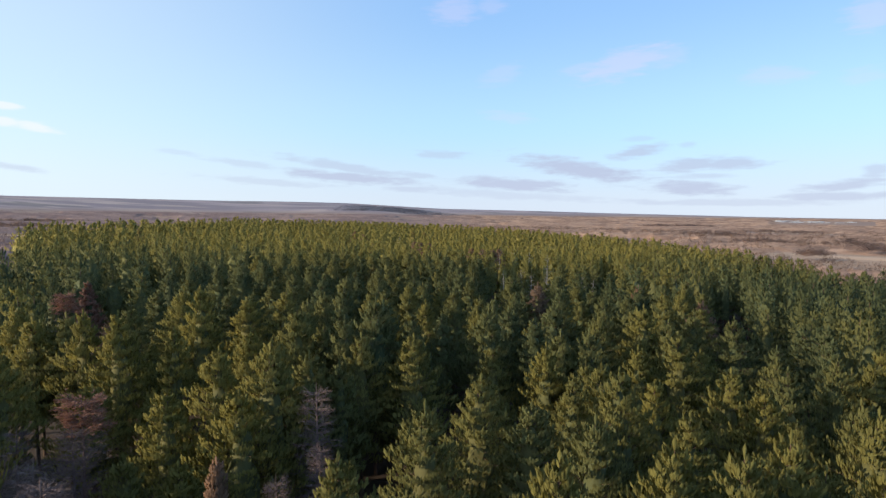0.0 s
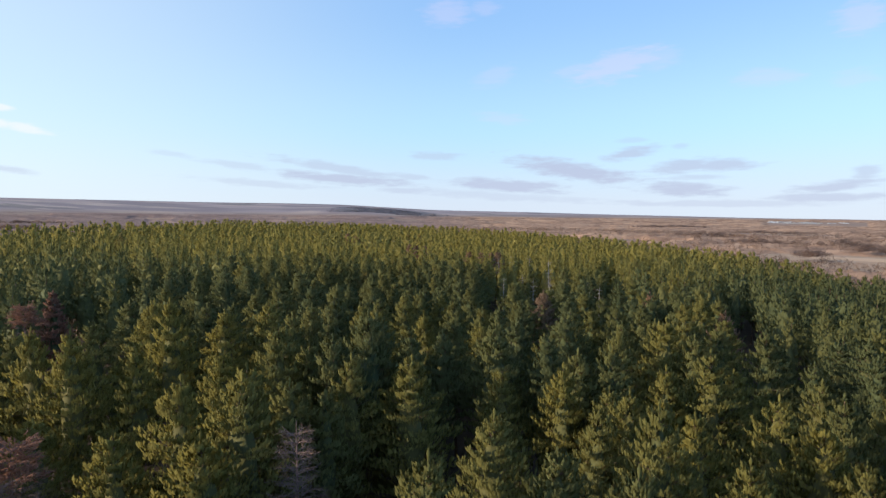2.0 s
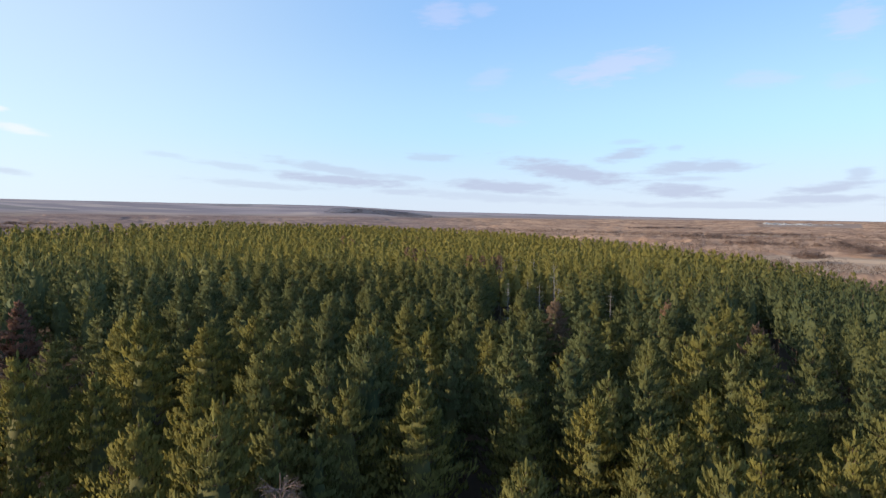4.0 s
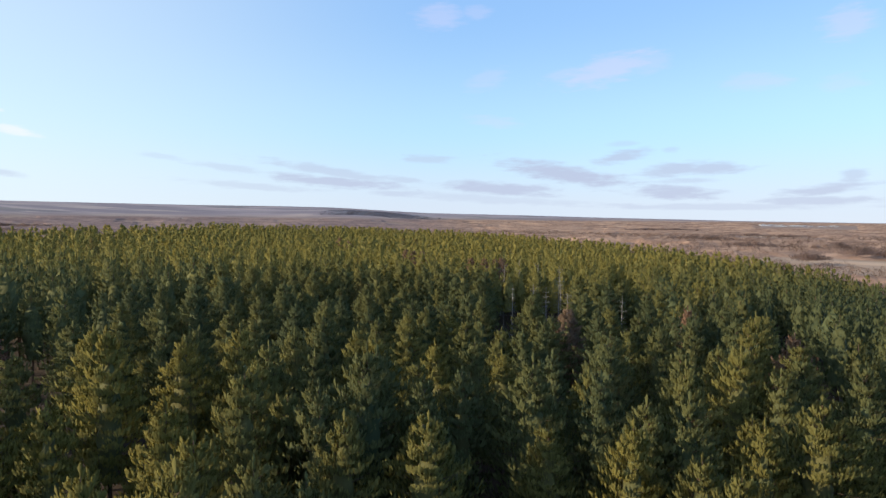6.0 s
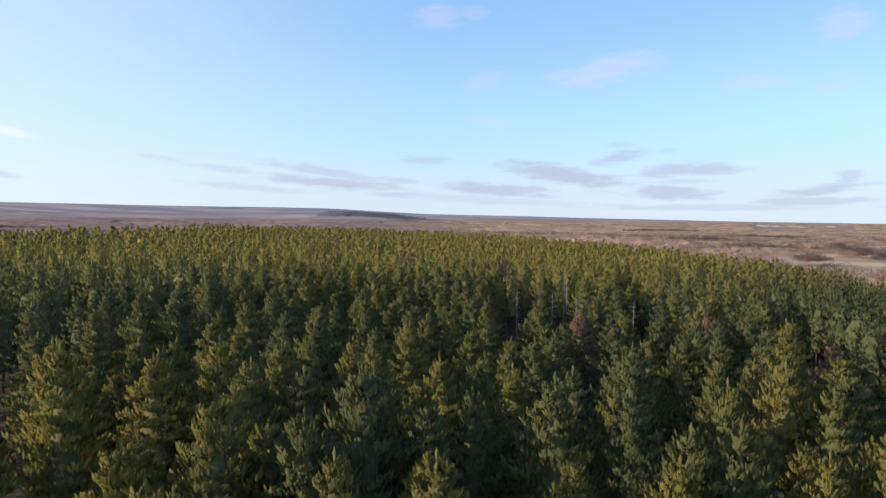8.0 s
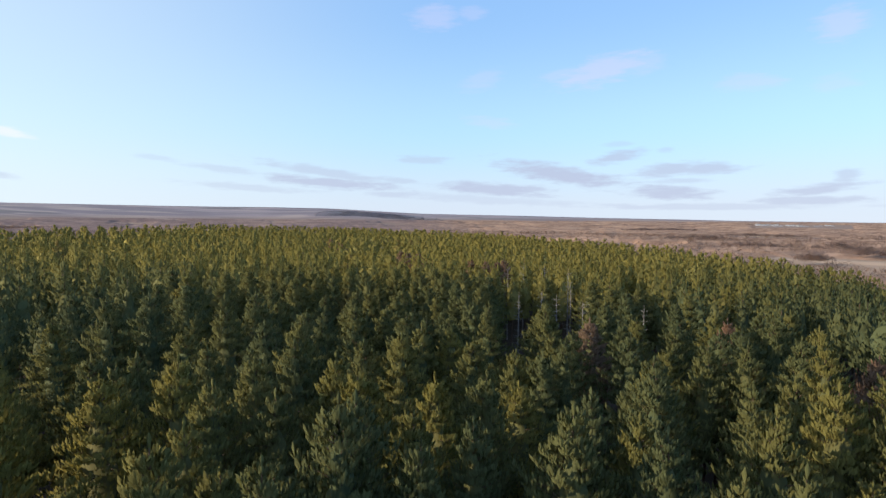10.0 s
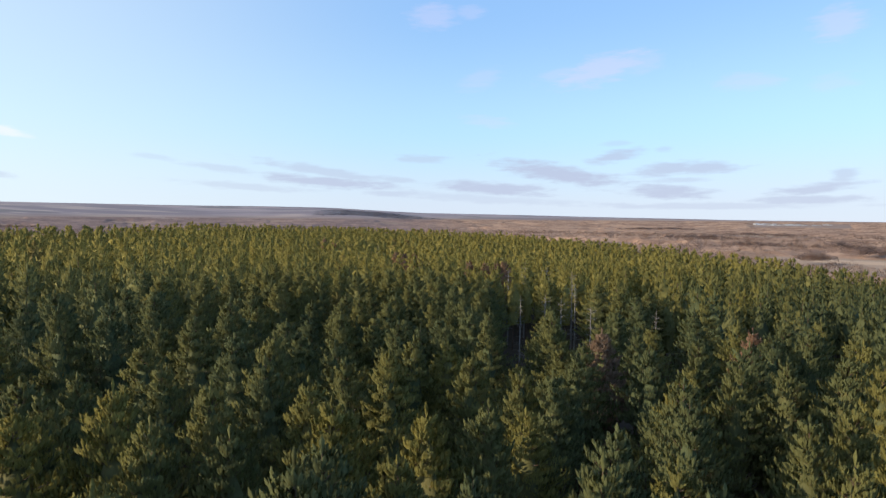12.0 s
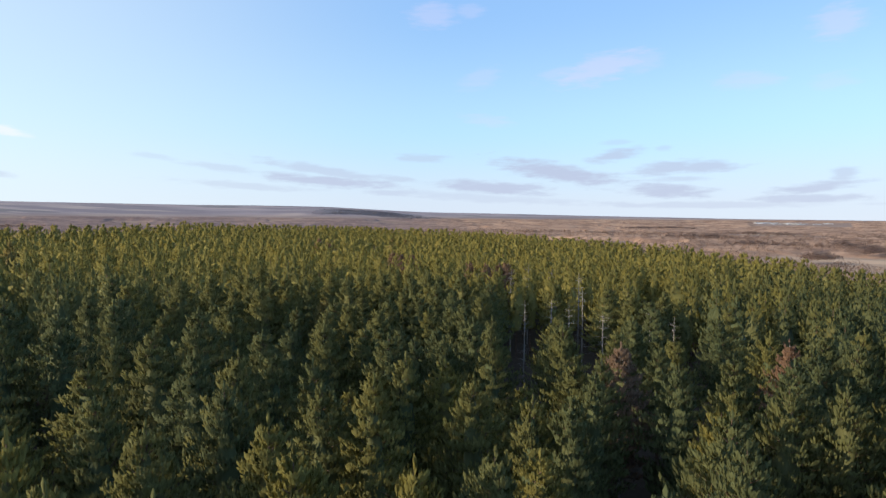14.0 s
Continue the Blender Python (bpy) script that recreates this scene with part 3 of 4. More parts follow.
TALL_SECOND = [
    (19.9, 36.8, 12.8), (9.5, 43.2, 13.9), (-9.3, 43.3, 14.3), (-5.4, 44.5, 16.3), (11.7, 43.1, 14.1), (-7.3, 44.7, 13.1), (4.0, 46.1, 15.4), (15.5, 42.6, 12.9),
    (23.6, 36.8, 12.9), (7.8, 46.2, 14.4), (-0.1, 47.7, 14.4), (-11.7, 45.6, 15.1), (-5.2, 47.5, 15.6), (-20.5, 41.3, 14.3), (18.7, 42.9, 14.0), (-2.8, 49.0, 14.4),
    (-24.4, 40.6, 15.6), (14.0, 48.0, 14.6), (8.5, 50.5, 13.4), (28.2, 38.4, 13.4), (21.5, 44.7, 12.2), (6.4, 51.4, 14.5), (-1.5, 52.8, 14.8), (-9.7, 51.7, 14.3),
    (-12.6, 51.1, 15.1), (-5.7, 53.0, 15.2), (-21.1, 47.5, 16.7), (1.4, 54.2, 14.7), (20.5, 49.0, 13.9), (18.9, 50.8, 14.8), (-15.2, 53.1, 15.8), (-18.6, 52.1, 15.1),
]
TALL_THIRD = [
    (-7.4, 55.9, 15.2), (16.0, 53.5, 14.1), (-30.3, 44.1, 14.8), (11.4, 55.6, 14.3), (-12.1, 55.9, 15.1), (-32.3, 43.0, 14.7), (3.9, 57.8, 12.9), (27.1, 50.4, 13.9),
    (-19.7, 55.2, 14.9), (19.7, 55.3, 14.0), (-24.9, 52.6, 15.7), (24.6, 52.8, 13.7), (12.7, 58.8, 14.3), (-29.3, 50.8, 14.4), (-3.8, 61.3, 15.4), (6.1, 61.3, 14.1),
    (-6.4, 61.7, 14.7), (4.3, 62.4, 13.9), (-11.1, 61.5, 14.8), (-16.5, 60.1, 14.8), (-22.5, 58.0, 14.7), (13.8, 61.9, 13.5), (-20.6, 59.4, 14.4), (-27.1, 56.3, 15.0),
    (1.4, 64.5, 14.3), (23.8, 58.5, 15.3), (27.0, 56.7, 13.9), (-11.2, 64.3, 15.9), (-7.8, 66.5, 14.7), (18.9, 63.9, 14.1), (21.5, 63.0, 14.3), (9.2, 67.5, 13.6),
]
TALL_FOURTH = [
    (16.8, 65.7, 13.2), (-2.4, 68.6, 14.5), (-4.2, 68.5, 13.6), (-14.5, 66.7, 15.2), (25.2, 62.4, 14.8), (36.6, 54.7, 12.3), (-10.7, 68.4, 14.9), (-0.1, 69.6, 13.9),
    (14.9, 68.3, 13.8), (-20.7, 66.8, 14.4), (-32.2, 62.0, 14.3), (10.6, 71.0, 13.6), (42.4, 53.6, 12.6), (22.3, 68.3, 14.1), (19.5, 70.2, 14.0), (29.5, 66.4, 14.6),
    (-19.4, 71.5, 15.4), (25.4, 70.5, 13.8), (3.8, 76.0, 14.2), (-31.4, 67.6, 15.1), (-13.2, 75.2, 14.7), (-22.3, 72.6, 14.6), (28.7, 71.1, 14.5), (9.7, 77.4, 14.9),
    (-29.2, 71.2, 16.4), (17.0, 76.1, 13.3), (-18.1, 75.9, 16.3), (26.9, 73.2, 13.7), (43.1, 62.8, 12.5), (-26.9, 73.9, 16.4), (41.0, 68.2, 11.9), (19.5, 79.3, 13.3),
]
TALL_FIFTH = [
    (15.0, 80.5, 13.5), (-38.8, 70.6, 15.2), (-25.5, 78.0, 16.4), (10.7, 82.2, 13.9), (32.5, 75.8, 13.6), (-22.5, 80.2, 15.2), (-34.3, 75.1, 16.3), (31.4, 77.5, 13.9),
    (27.9, 79.5, 13.6), (-40.7, 73.6, 15.0), (-27.0, 81.8, 16.4), (-19.3, 85.8, 15.1), (-35.0, 79.6, 16.3), (21.3, 85.3, 12.5), (25.9, 84.1, 14.1), (-14.5, 87.6, 13.1),
    (12.5, 89.4, 13.4), (-31.5, 85.2, 16.1), (22.2, 89.0, 14.2), (37.7, 83.7, 14.6), (46.5, 78.6, 12.3), (12.9, 93.6, 11.9), (-39.2, 85.0, 15.7), (-21.6, 94.2, 15.5),
    (43.7, 92.9, 14.3), (49.0, 114.3, 13.0), (44.5, 124.6, 13.5),
]
# dying ones: x, y, height of the top, 1 where rusty needles still hang
DEAD = [(-20.4, 30.4, 12.5, 1), (-40.3, 58.3, 14.2, 1), (-7.3, 31.3, 13.2, 0), (-6.2, 27.5, 11.3, 0), (-15.0, 20.1, 13.0, 0), (-22.5, 27.0, 11.0, 0),
        (17.2, 90.0, 13.2, 0), (21.5, 112.0, 13.0, 0), (16.4, 100.0, 12.8, 0), (11.6, 104.0, 12.6, 0), (14.9, 103.0, 12.9, 0), (24.6, 96.0, 12.6, 0),
        (-16.0, 200.0, 15.0, 0), (-20.0, 29.0, 11.4, 0), (-24.0, 30.3, 10.8, 0), (-18.3, 24.0, 12.0, 0), (-8.0, 25.8, 10.4, 0),
        (16.5, 127.0, 15.2, 0), (19.3, 122.0, 15.0, 0), (12.6, 121.0, 15.0, 0), (25.6, 92.0, 12.6, 0), (22.6, 118.0, 14.8, 0)]
RUSTY = [(-42.2, 64.8, 14.8), (12.9, 73.2, 14.1), (-9.2, 22.1, 13.0), (28.7, 60.0, 13.9), (27.5, 76.5, 13.5), (-6.0, 146.0, 16.1), (7.0, 133.0, 15.4),
         (-3.6, 143.0, 16.0), (-7.8, 150.0, 16.1), (9.4, 129.5, 15.4), (12.0, 131.0, 15.3), (-30.0, 187.0, 17.5),
         (14.0, 136.0, 15.3), (-26.0, 182.0, 17.4)]
# lanes and openings in the canopy, many laid along the camera's sight lines, one cut to let sun in: from x, y to x, y,
# half width
GAPS_NEAR = [
    (-2.0, 27.0, -3.4, 42.0, 1.4), (-7.4, 30.5, -6.2, 24.0, 2.5), (-2.6, 32.0, -3.8, 42.0, 2.2), (-25.0, 33.0, -15.0, 21.0, 1.1), (-1.3, 35.0, 0.8, 44.0, 2.6),
    (4.6, 39.0, 5.4, 46.0, 1.9), (-56.0, 40.0, -28.0, 37.0, 4.0), (1.6, 42.0, 4.6, 58.0, 2.2), (1.0, 45.0, 2.6, 60.0, 2.4), (9.0, 46.0, 12.0, 56.0, 1.8),
    (2.6, 47.0, 4.4, 62.0, 2.0), (12.5, 50.0, 18.0, 64.0, 2.2), (-35.5, 50.0, -39.5, 57.0, 1.9), (-4.5, 51.5, -3.6, 58.5, 2.0), (5.0, 53.0, 8.8, 62.0, 2.3),
    (28.0, 54.0, 37.0, 68.0, 2.4), (15.0, 55.0, 20.0, 66.0, 2.0),
]
GAPS_FAR = [
    (-32.0, 56.0, -45.0, 75.0, 2.4), (-37.0, 56.5, -42.0, 64.0, 2.0), (-14.4, 58.0, -20.0, 72.0, 2.2), (12.5, 60.0, 17.0, 72.0, 2.2), (-9.0, 62.0, -12.4, 78.0, 2.0),
    (9.9, 63.0, 12.2, 71.0, 1.9), (-24.0, 68.0, -33.0, 83.0, 2.4), (36.0, 69.0, 52.0, 97.0, 2.4), (-28.0, 71.0, -36.0, 87.0, 2.6), (-19.0, 74.0, -26.0, 90.0, 2.0),
    (19.0, 74.0, 28.0, 92.0, 2.6), (26.0, 74.0, 40.0, 97.0, 2.2), (6.6, 79.0, 10.5, 102.0, 2.3), (14.5, 82.0, 19.5, 102.0, 2.6), (24.0, 84.0, 31.0, 99.0, 2.4),
    (14.0, 86.0, 18.5, 110.0, 3.4), (8.0, 88.0, 12.5, 112.0, 3.4), (33.0, 112.0, 43.0, 140.0, 3.0), (-14.0, 178.0, -17.0, 204.0, 4.0),
]


def scatter():
    """Places of all pines: the tall ones, then a jittered lattice that keeps clear of them and of the openings."""
    r = np.random.default_rng(11)
    fixed = np.array(TALL_FIRST + TALL_SECOND + TALL_THIRD + TALL_FOURTH + TALL_FIFTH)
    block = np.concatenate((fixed[:, :2], np.array(DEAD)[:, :2], np.array(RUSTY)[:, :2]))
    gap = 4.1
    i, j = np.meshgrid(np.arange(-38, 38), np.arange(-22, 108))
    x = (i + 0.5 * (j % 2)) * gap - 10 + r.uniform(-1.3, 1.3, i.shape)
    y = j * gap * 0.87 + r.uniform(-1.3, 1.3, i.shape)
    x, y = x.reshape(-1), y.reshape(-1)
    ok = (stand(x, y) < 1.0) & (y > -32.0)
    x, y = x[ok], y[ok]
    near = np.full(len(x), 99.0)
    for bx, by in block:
        near = np.minimum(near, np.hypot(x - bx, y - by))
    ok = near > 2.9
    known = (y > 16.0) & (y < 74.0) & (np.abs(x) < 0.62 * y + 1.0)
    ok &= ~known | (near > 3.3)
    shady = np.zeros(len(x), bool)
    for x0, y0, x1, y1, g in GAPS_NEAR + GAPS_FAR:
        u = np.clip(((x - x0) * (x1 - x0) + (y - y0) * (y1 - y0)) / ((x1 - x0) ** 2 + (y1 - y0) ** 2), 0, 1)
        shady |= np.hypot(x - x0 - u * (x1 - x0), y - y0 - u * (y1 - y0)) < g
    ok &= (r.uniform(size=len(x)) > 0.05) & ~shady
    x, y, known = x[ok], y[ok], known[ok]
    top = land(x, y) + np.where(known, 10.2, 12.9) + r.normal(0, 1.0, len(x)) * np.where(y < 95.0, 0.8, 0.42) + 0.4 * lumps(x, y, 30.0, 9)
    # extra pines out of view to the west, added to shade the near left
    q = np.random.default_rng(12)
    i, j = np.meshgrid(np.arange(11), np.arange(16))
    u = -40.0 - 4.1 * (i + 0.5 * (j % 2)) + q.uniform(-1.2, 1.2, i.shape)
    v = -16.0 + 3.6 * j + q.uniform(-1.2, 1.2, i.shape)
    u, v = u.reshape(-1), v.reshape(-1)
    keep = (u > -40.0 - 2.2 * (44.0 - v)) & (v < 41.0)
    u, v = u[keep], v[keep]
    shade_pines = np.stack((u, v, land(u, v) + 13.0 + q.normal(0, 0.8, len(u))), 1)
    return fixed, np.concatenate((np.stack((x, y, top), 1), shade_pines))


def sized(x, y, top, r):
    """Pose of a 14 m tree whose top ends at that height."""
    z = float(land(x, y))
    s = (top - z) / 14.0
    wide = r.uniform(0.82, 1.08) * s ** 0.5
    return Matrix.Translation((x, y, z)) @ Matrix.Rotation(r.uniform(0, math.tau), 4, "Z"), Vector((wide, wide, s))


def planted(piece, rows, r):
    """Many transformed copies of one piece as single arrays."""
    v, f, *more = piece
    n = len(rows)
    z = land(rows[:, 0], rows[:, 1])
    tall = (rows[:, 2] - z) / 14.0
    wide = r.uniform(0.82, 1.08, n) * np.sqrt(tall)
    a = r.uniform(0, math.tau, n)
    c, s = np.cos(a) * wide, np.sin(a) * wide
    x = v[None, :, 0] * c[:, None] - v[None, :, 1] * s[:, None] + rows[:, 0, None]
    y = v[None, :, 0] * s[:, None] + v[None, :, 1] * c[:, None] + rows[:, 1, None]
    h = v[None, :, 2] * tall[:, None] + z[:, None]
    verts = np.stack((x, y, h), -1).reshape(-1, 3)
    faces = (f[None] + (np.arange(n) * len(v))[:, None, None]).reshape(-1, 3)
    if more:
        m, c, s = more[0], np.cos(a)[:, None], np.sin(a)[:, None]
        lean = np.stack((m[None, :, 0] * c - m[None, :, 1] * s, m[None, :, 0] * s + m[None, :, 1] * c, np.broadcast_to(m[None, :, 2], x.shape)), -1)
        return verts, faces, lean.reshape(-1, 3)
    return verts, faces


def make_pines():
    r = np.random.default_rng(21)
    fixed, rest = scatter()
    rows = np.concatenate((fixed, rest))
    # the 300 trees beside the flight line are things of their own
    off = np.hypot(rows[:, 0] * 1.25, np.maximum(0, np.abs(rows[:, 1] - 58) - 18) * 1.1)
    off[(rows[:, 1] < 14) | (np.abs(rows[:, 0]) > rows[:, 1] * 0.85 + 4)] = 1e6
    order = np.argsort(off)
    near, rows = rows[order[:300]], rows[order[300:]]
    kinds = []
    for k in range(7):
        parts = pine(100 + k, spread=(3.2, 2.8, 3.5, 3.0, 3.3, 2.7, 3.1)[k], foot=(4.2, 4.8, 3.9, 4.5, 4.1, 5.0, 4.3)[k])
        kinds.append(parts)
    made = {}
    for i, (x, y, top) in enumerate(near):
        k = int(r.integers(7))
        m, size = sized(x, y, top, r)
        if k not in made:
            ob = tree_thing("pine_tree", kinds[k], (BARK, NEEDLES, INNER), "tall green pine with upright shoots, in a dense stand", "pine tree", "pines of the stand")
            made[k] = ob
        else:
            ob = copy_thing(made[k], m)
        ob.matrix_basis = m @ Matrix.Diagonal((*size, 1))
    # all others, thinner with distance
    away = np.hypot(rows[:, 0], rows[:, 1] - 28)
    seen = (rows[:, 1] > -10) & (np.abs(rows[:, 0]) < rows[:, 1] * 0.95 + 60)
    bands = (
        (away < 75) & seen,
        (away >= 75) & (away < 135) & seen,
        (away >= 135) & seen,
        ~seen,
    )
    detail = (
        dict(step=0.7, arms=5, per_arm=2, fill=12, finger=0.42, width=0.14, core=0.40, wood=False),
        dict(step=0.95, arms=5, per_arm=1, fill=7, finger=0.56, width=0.19, core=0.5, wood=False),
        dict(step=1.35, arms=4, per_arm=1, fill=4, finger=0.7, width=0.28, core=0.58, wood=False),
        dict(step=2.2, arms=4, per_arm=1, fill=2, finger=1.0, width=0.5, core=0.9, wood=False),
    )
    for b, (mask, how) in enumerate(zip(bands, detail)):
        mine = rows[mask]
        sort = r.integers(0, 4, len(mine))
        trunks, crowns, inners, tints = [], [], [], []
        for k in range(4):
            part_rows = mine[sort == k]
            if len(part_rows):
                trunk, needles, inner = pine(200 + 10 * b + k, spread=(3.2, 2.8, 3.5, 3.0)[k], **how)
                tints.append(np.clip(0.55 * r.uniform(size=len(part_rows)) + 0.225 + 0.2 * lumps(part_rows[:, 0], part_rows[:, 1], 22.0, 12), 0, 1))
                state = r.bit_generator.state
                trunks.append(planted(trunk, part_rows, r))
                r.bit_generator.state = state
                crowns.append(planted(needles, part_rows, r))
                r.bit_generator.state = state
                inners.append(planted(inner, part_rows, r))
        thing = tagged(new("pine_forest"), "dense stand of green pines reaching far back", "pine forest", kind="stuff")
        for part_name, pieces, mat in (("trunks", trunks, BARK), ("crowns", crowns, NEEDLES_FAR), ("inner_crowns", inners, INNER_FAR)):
            v, f, *more = joined(pieces)
            tint = np.concatenate([np.repeat(t, len(piece[0]) // len(t)) for piece, t in zip(pieces, tints)])
            ob = new(part_name, mesh_from(part_name, v, f, 3, mat, bool(more), more[0] if more else None, tint if more else None))
            ob.parent = thing
            tagged(ob, kind="stuff")


make_pines()


def make_dead():
    r = np.random.default_rng(31)
    for i, (x, y, top, rusty) in enumerate(DEAD):
        m, size = sized(x, y, top, r)
        label = "dead pine with rust-brown needle rags among green pines" if rusty else "dead grey pine with bare twigs among green pines"
        ob = tree_thing("dead_pine_tree", dead_pine(300 + i, 8 if y < 60 else 2, bool(rusty), spread=2.3 if y < 60 else 1.2, round_top=0.5 if rusty else 0.9, arms=5 if y < 60 else 3), (BROWN_WOOD if y < 60 else GREY_WOOD, RED), label, "dead tree", "dead pines")
        ob.matrix_basis = m @ Matrix.Diagonal((*size, 1))
    for i, (x, y, top) in enumerate(RUSTY):
        m, size = sized(x, y, top, r)
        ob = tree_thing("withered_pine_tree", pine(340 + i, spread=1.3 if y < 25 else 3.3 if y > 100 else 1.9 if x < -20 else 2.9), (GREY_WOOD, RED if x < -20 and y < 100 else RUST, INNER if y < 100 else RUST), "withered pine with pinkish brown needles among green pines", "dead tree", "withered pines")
        ob.matrix_basis = m @ Matrix.Diagonal((*size, 1))


make_dead()


# ---- bare woods of the valley and far hills ----
def clump(seed, sprays, spread, tall, leaf, leaf_wide):
    """A patch of bare crowns: an uneven haze of twigs."""
    r = np.random.default_rng(seed)
    a = r.uniform(0, math.tau, sprays)
    q = spread * np.sqrt(r.uniform(size=sprays))
    h = tall * (0.62 + 0.38 * np.sqrt(1 - (q / spread) ** 2)) * r.uniform(0.7, 1.06, sprays)
    at = np.stack((q * np.sin(a), q * np.cos(a), h), 1)
    way = np.stack((0.35 * np.sin(a), 0.35 * np.cos(a), np.ones(sprays)), 1) + r.normal(0, 0.3, (sprays, 3))
    way /= np.linalg.norm(way, axis=1, keepdims=True)
    twig = tufts(at, way, leaf * r.uniform(0.7, 1.3, sprays), 3, np.full(sprays, leaf_wide), r)
    return fluffed(twig, 2.2, 0.1)


def make_canopy():
    """The closed tops of the leafless valley woods: an uneven sheet of crowns with clearings."""
    turns = np.radians(np.linspace(-54, 54, 541))
    rings = np.geomspace(126.0, 3400.0, 330)
    r, t = np.meshgrid(rings, turns, indexing="ij")
    x, y = r * np.sin(t), r * np.cos(t)
    ground = land(x, y)
    bands = lumps(x * 0.45, y, 260.0, 15) + 0.6 * lumps(x * 0.6, y, 110.0, 16)
    az = np.degrees(t)
    town = smooth(az, 30.5, 31.5) * (1 - smooth(az, 38.0, 39.0)) * smooth(r, 2250.0, 2350.0) * (1 - smooth(r, 2790.0, 2860.0))
    full = smooth(bands, -0.62, -0.42) * smooth(stand(x, y), 1.06 + 0.5 * (x > 0), 1.16 + 0.75 * (x > 0)) * (1 - smooth(ground, 14.0, 30.0)) * smooth(meadow_edge(x, y), 0.9, 2.3) * (1 - town)
    crown = np.abs(lumps(x, y, 17.0, 61)) + 0.5 * np.abs(lumps(x, y, 9.0, 62)) + 0.6 * lumps(x, y, 60.0, 63)
    z = ground - 1.2 + full * (5.6 + 1.6 * crown + np.random.default_rng(64).normal(0, 0.12, x.shape))
    i, j = np.meshgrid(np.arange(len(rings) - 1), np.arange(540), indexing="ij")
    faces = np.stack((i * 541 + j, (i + 1) * 541 + j, (i + 1) * 541 + j + 1, i * 541 + j + 1), -1)
    faces = faces[(full[:-1, :-1] + full[1:, :-1] + full[:-1, 1:] + full[1:, 1:]) > 0.0]
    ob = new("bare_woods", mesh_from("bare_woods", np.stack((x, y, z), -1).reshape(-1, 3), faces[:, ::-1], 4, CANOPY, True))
    tagged(ob, "bare brown leafless woods of the valley", "woods", kind="stuff")


make_canopy()


def make_woods():
    r = np.random.default_rng(41)
    def ring(count, r0, r1, spread_deg=50.0):
        a = np.radians(r.uniform(-spread_deg, spread_deg, count))
        d = np.sqrt(r.uniform(r0 * r0, r1 * r1, count))
        return d * np.sin(a), d * np.cos(a)

    for name, label, count, r0, r1, shapes, mat in (
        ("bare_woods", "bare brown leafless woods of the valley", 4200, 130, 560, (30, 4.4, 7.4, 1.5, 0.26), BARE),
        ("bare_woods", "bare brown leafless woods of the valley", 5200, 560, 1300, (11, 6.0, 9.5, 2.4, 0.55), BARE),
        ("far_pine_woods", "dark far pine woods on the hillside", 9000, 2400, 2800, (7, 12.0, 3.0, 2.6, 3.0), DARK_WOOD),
    ):
        x, y = ring(count, r0, r1)
        bands = lumps(x * 0.45, y, 260.0, 15) + 0.6 * lumps(x * 0.6, y, 110.0, 16)
        if mat is BARE:
            ok = (stand(x, y) > np.where(x > 0, 1.7, 1.1)) & (land(x, y) < 20.0) & (bands > -0.4) & (meadow_edge(x, y) > 1.1)
        else:
            az = np.degrees(np.arctan2(x, y))
            ok = np.exp(-((az + 6.0) / 5.0) ** 2) * 0.95 + 0.15 * lumps(x * 0.4, y, 400.0, 17) > r.uniform(0.25, 0.75, len(x))
        x, y = x[ok], y[ok]
        rows = np.stack((x, y, land(x, y) + 14.0 * r.uniform(0.7, 1.2, len(x))), 1)
        sort = r.integers(0, 4, len(rows))
        v, f, n = joined([planted(clump(400 + k, *shapes), rows[sort == k], r) for k in range(4)])
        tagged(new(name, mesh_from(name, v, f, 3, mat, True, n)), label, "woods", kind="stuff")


make_woods()


# darker thickets and hedges in the valley: x, y, half length, half depth
THICKETS = [(385.0, 655.0, 42.0, 16.0), (290.0, 428.0, 12.0, 6.0), (385.0, 488.0, 24.0, 9.0), (455.0, 615.0, 40.0, 8.0), (720.0, 1710.0, 120.0, 20.0),
            (690.0, 1120.0, 75.0, 12.0), (435.0, 880.0, 55.0, 14.0), (-760.0, 965.0, 60.0, 20.0), (-700.0, 905.0, 40.0, 12.0), (-1060.0, 1420.0, 120.0, 20.0)]
THICKET = material("dark_bare_twigs", twigs((0.20, 0.139, 0.118), (0.36, 0.252, 0.20), 0.04, 0.5))


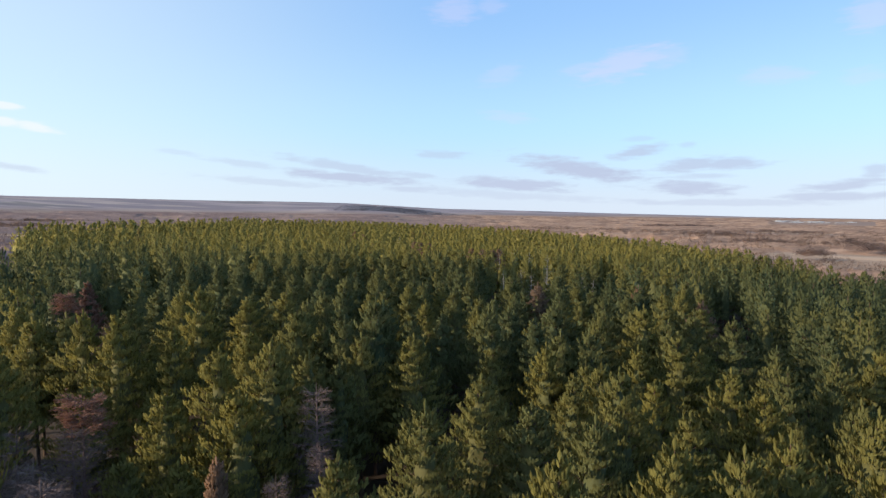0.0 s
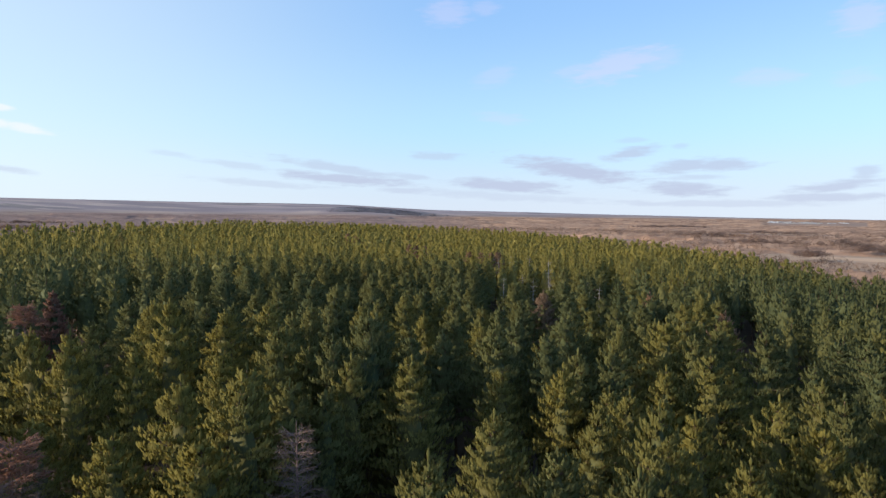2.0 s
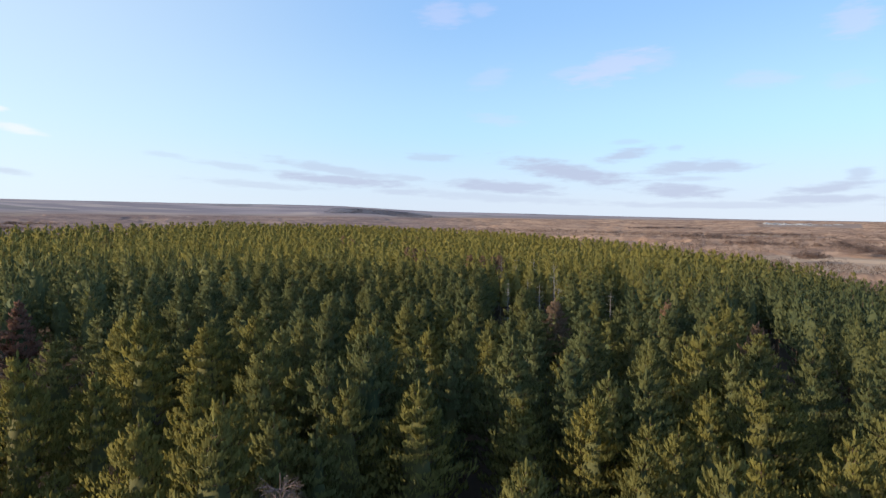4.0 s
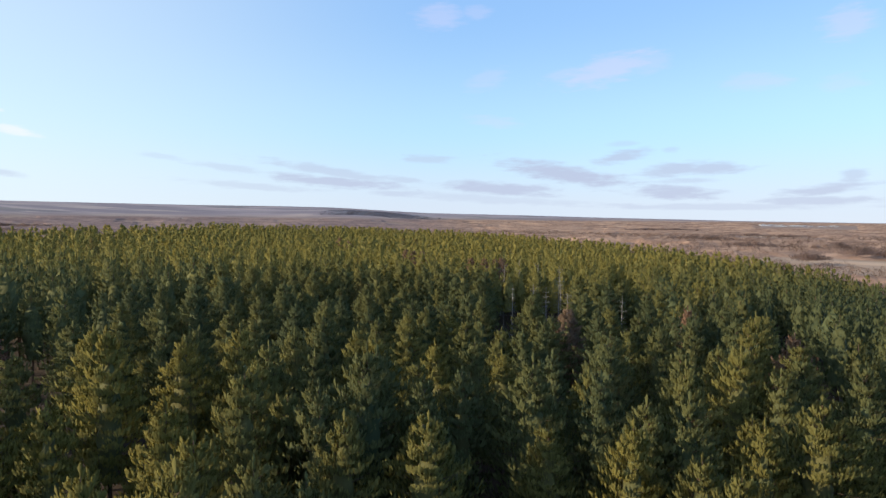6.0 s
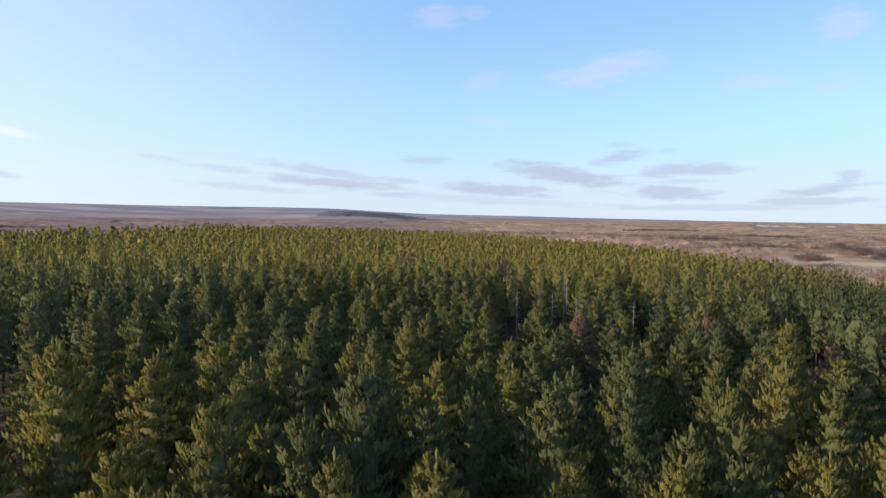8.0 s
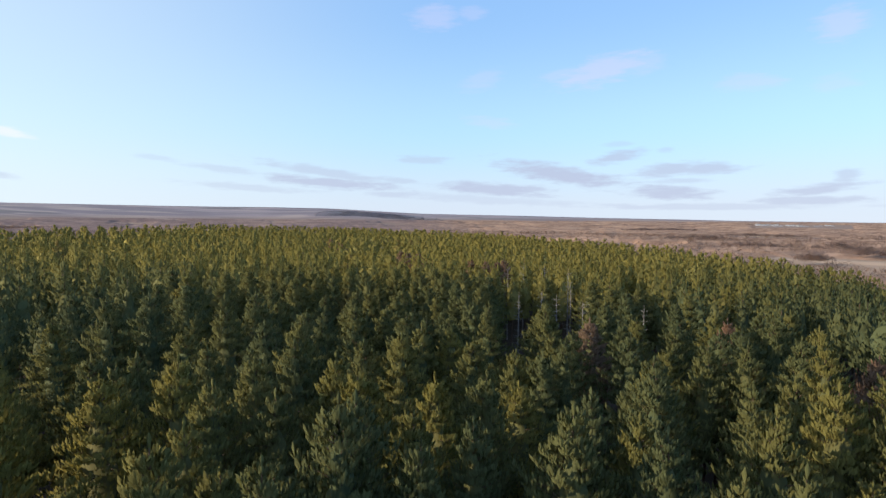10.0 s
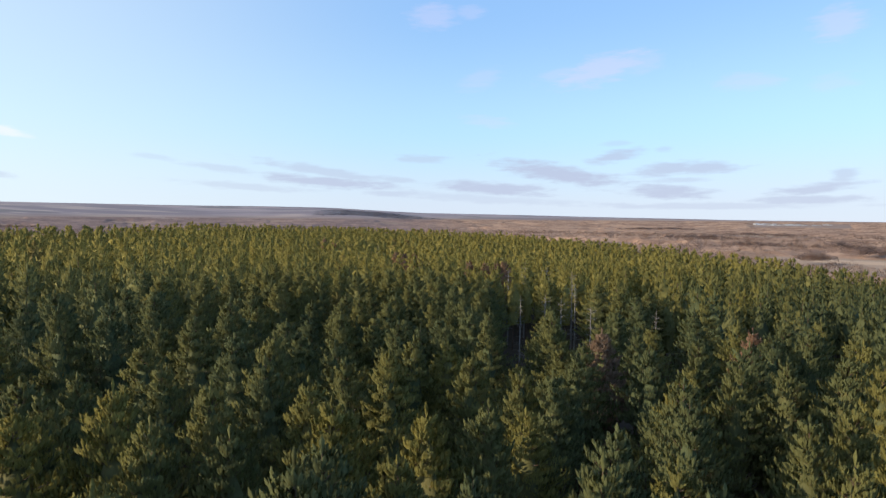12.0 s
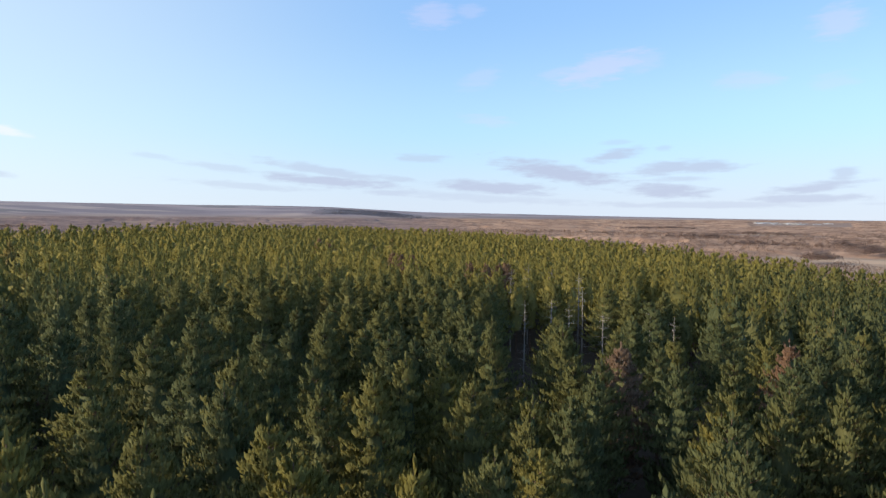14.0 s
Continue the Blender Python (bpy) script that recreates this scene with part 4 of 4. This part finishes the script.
def make_thickets():
    r = np.random.default_rng(81)
    for x, y, a, b in THICKETS:
        count = int(30 + a * b * 0.06)
        turn, q, t = math.atan2(x, y), np.sqrt(r.uniform(size=count)), r.uniform(0, math.tau, count)
        u, v = a * q * np.cos(t), b * q * np.sin(t)
        px, py = x + u * math.cos(turn) + v * math.sin(turn), y - u * math.sin(turn) + v * math.cos(turn)
        tall = (1.0 - 0.35 * q) * r.uniform(0.75, 1.2, count) * (1.0 if y < 800 else 1.3)
        rows = np.stack((px, py, land(px, py) + 14.0 * tall), 1)
        sort = r.integers(0, 3, count)
        v, f, n = joined([planted(clump(460 + k, 70, 4.6, 9.5, 1.5, 0.3), rows[sort == k], r) for k in range(3)])
        tagged(new("thicket", mesh_from("thicket", v, f, 3, THICKET, True, n)), "dark leafless thicket in the brown valley", "thicket", kind="stuff")


make_thickets()


# ---- far settlement ----
def box(x0, x1, y0, y1, z0, z1):
    v = np.array([(x, y, z) for x in (x0, x1) for y in (y0, y1) for z in (z0, z1)], float)
    f = np.array([(0, 1, 3), (0, 3, 2), (4, 6, 7), (4, 7, 5), (0, 4, 5), (0, 5, 1), (2, 3, 7), (2, 7, 6), (0, 2, 6), (0, 6, 4), (1, 5, 7), (1, 7, 3)])
    return v, f


def gable(w, d, z0, z1):
    v = np.array([(-w, -d, z0), (w, -d, z0), (w, d, z0), (-w, d, z0), (-w, 0, z1), (w, 0, z1)], float)
    f = np.array([(0, 1, 5), (0, 5, 4), (2, 3, 4), (2, 4, 5), (0, 4, 3), (1, 2, 5), (0, 3, 2), (0, 2, 1)])
    return v, f


def make_town():
    r = np.random.default_rng(51)
    wall = mesh_from("wall", *box(-11, 11, -6, 6, 0, 9), 3, PLASTER)
    roof = mesh_from("roof", *gable(11.8, 6.8, 9, 12), 3, TIN)
    for k in range(44):
        az, d = radians(31.4 + 6.2 * r.beta(1.0, 1.9)), r.uniform(2600, 2780)
        x, y = d * math.sin(az), d * math.cos(az)
        house = tagged(new("house"), "small pale plastered house of a far settlement", "house", "houses of the far settlement")
        house.matrix_basis = Matrix.Translation((x, y, float(land(x, y)))) @ Matrix.Rotation(r.uniform(-0.4, 0.4), 4, "Z") @ Matrix.Diagonal((r.uniform(0.6, 1.5), 0.8, r.uniform(0.09, 0.15), 1))
        for name, me in (("wall", wall), ("roof", roof)):
            new(name, me).parent = house


make_town()
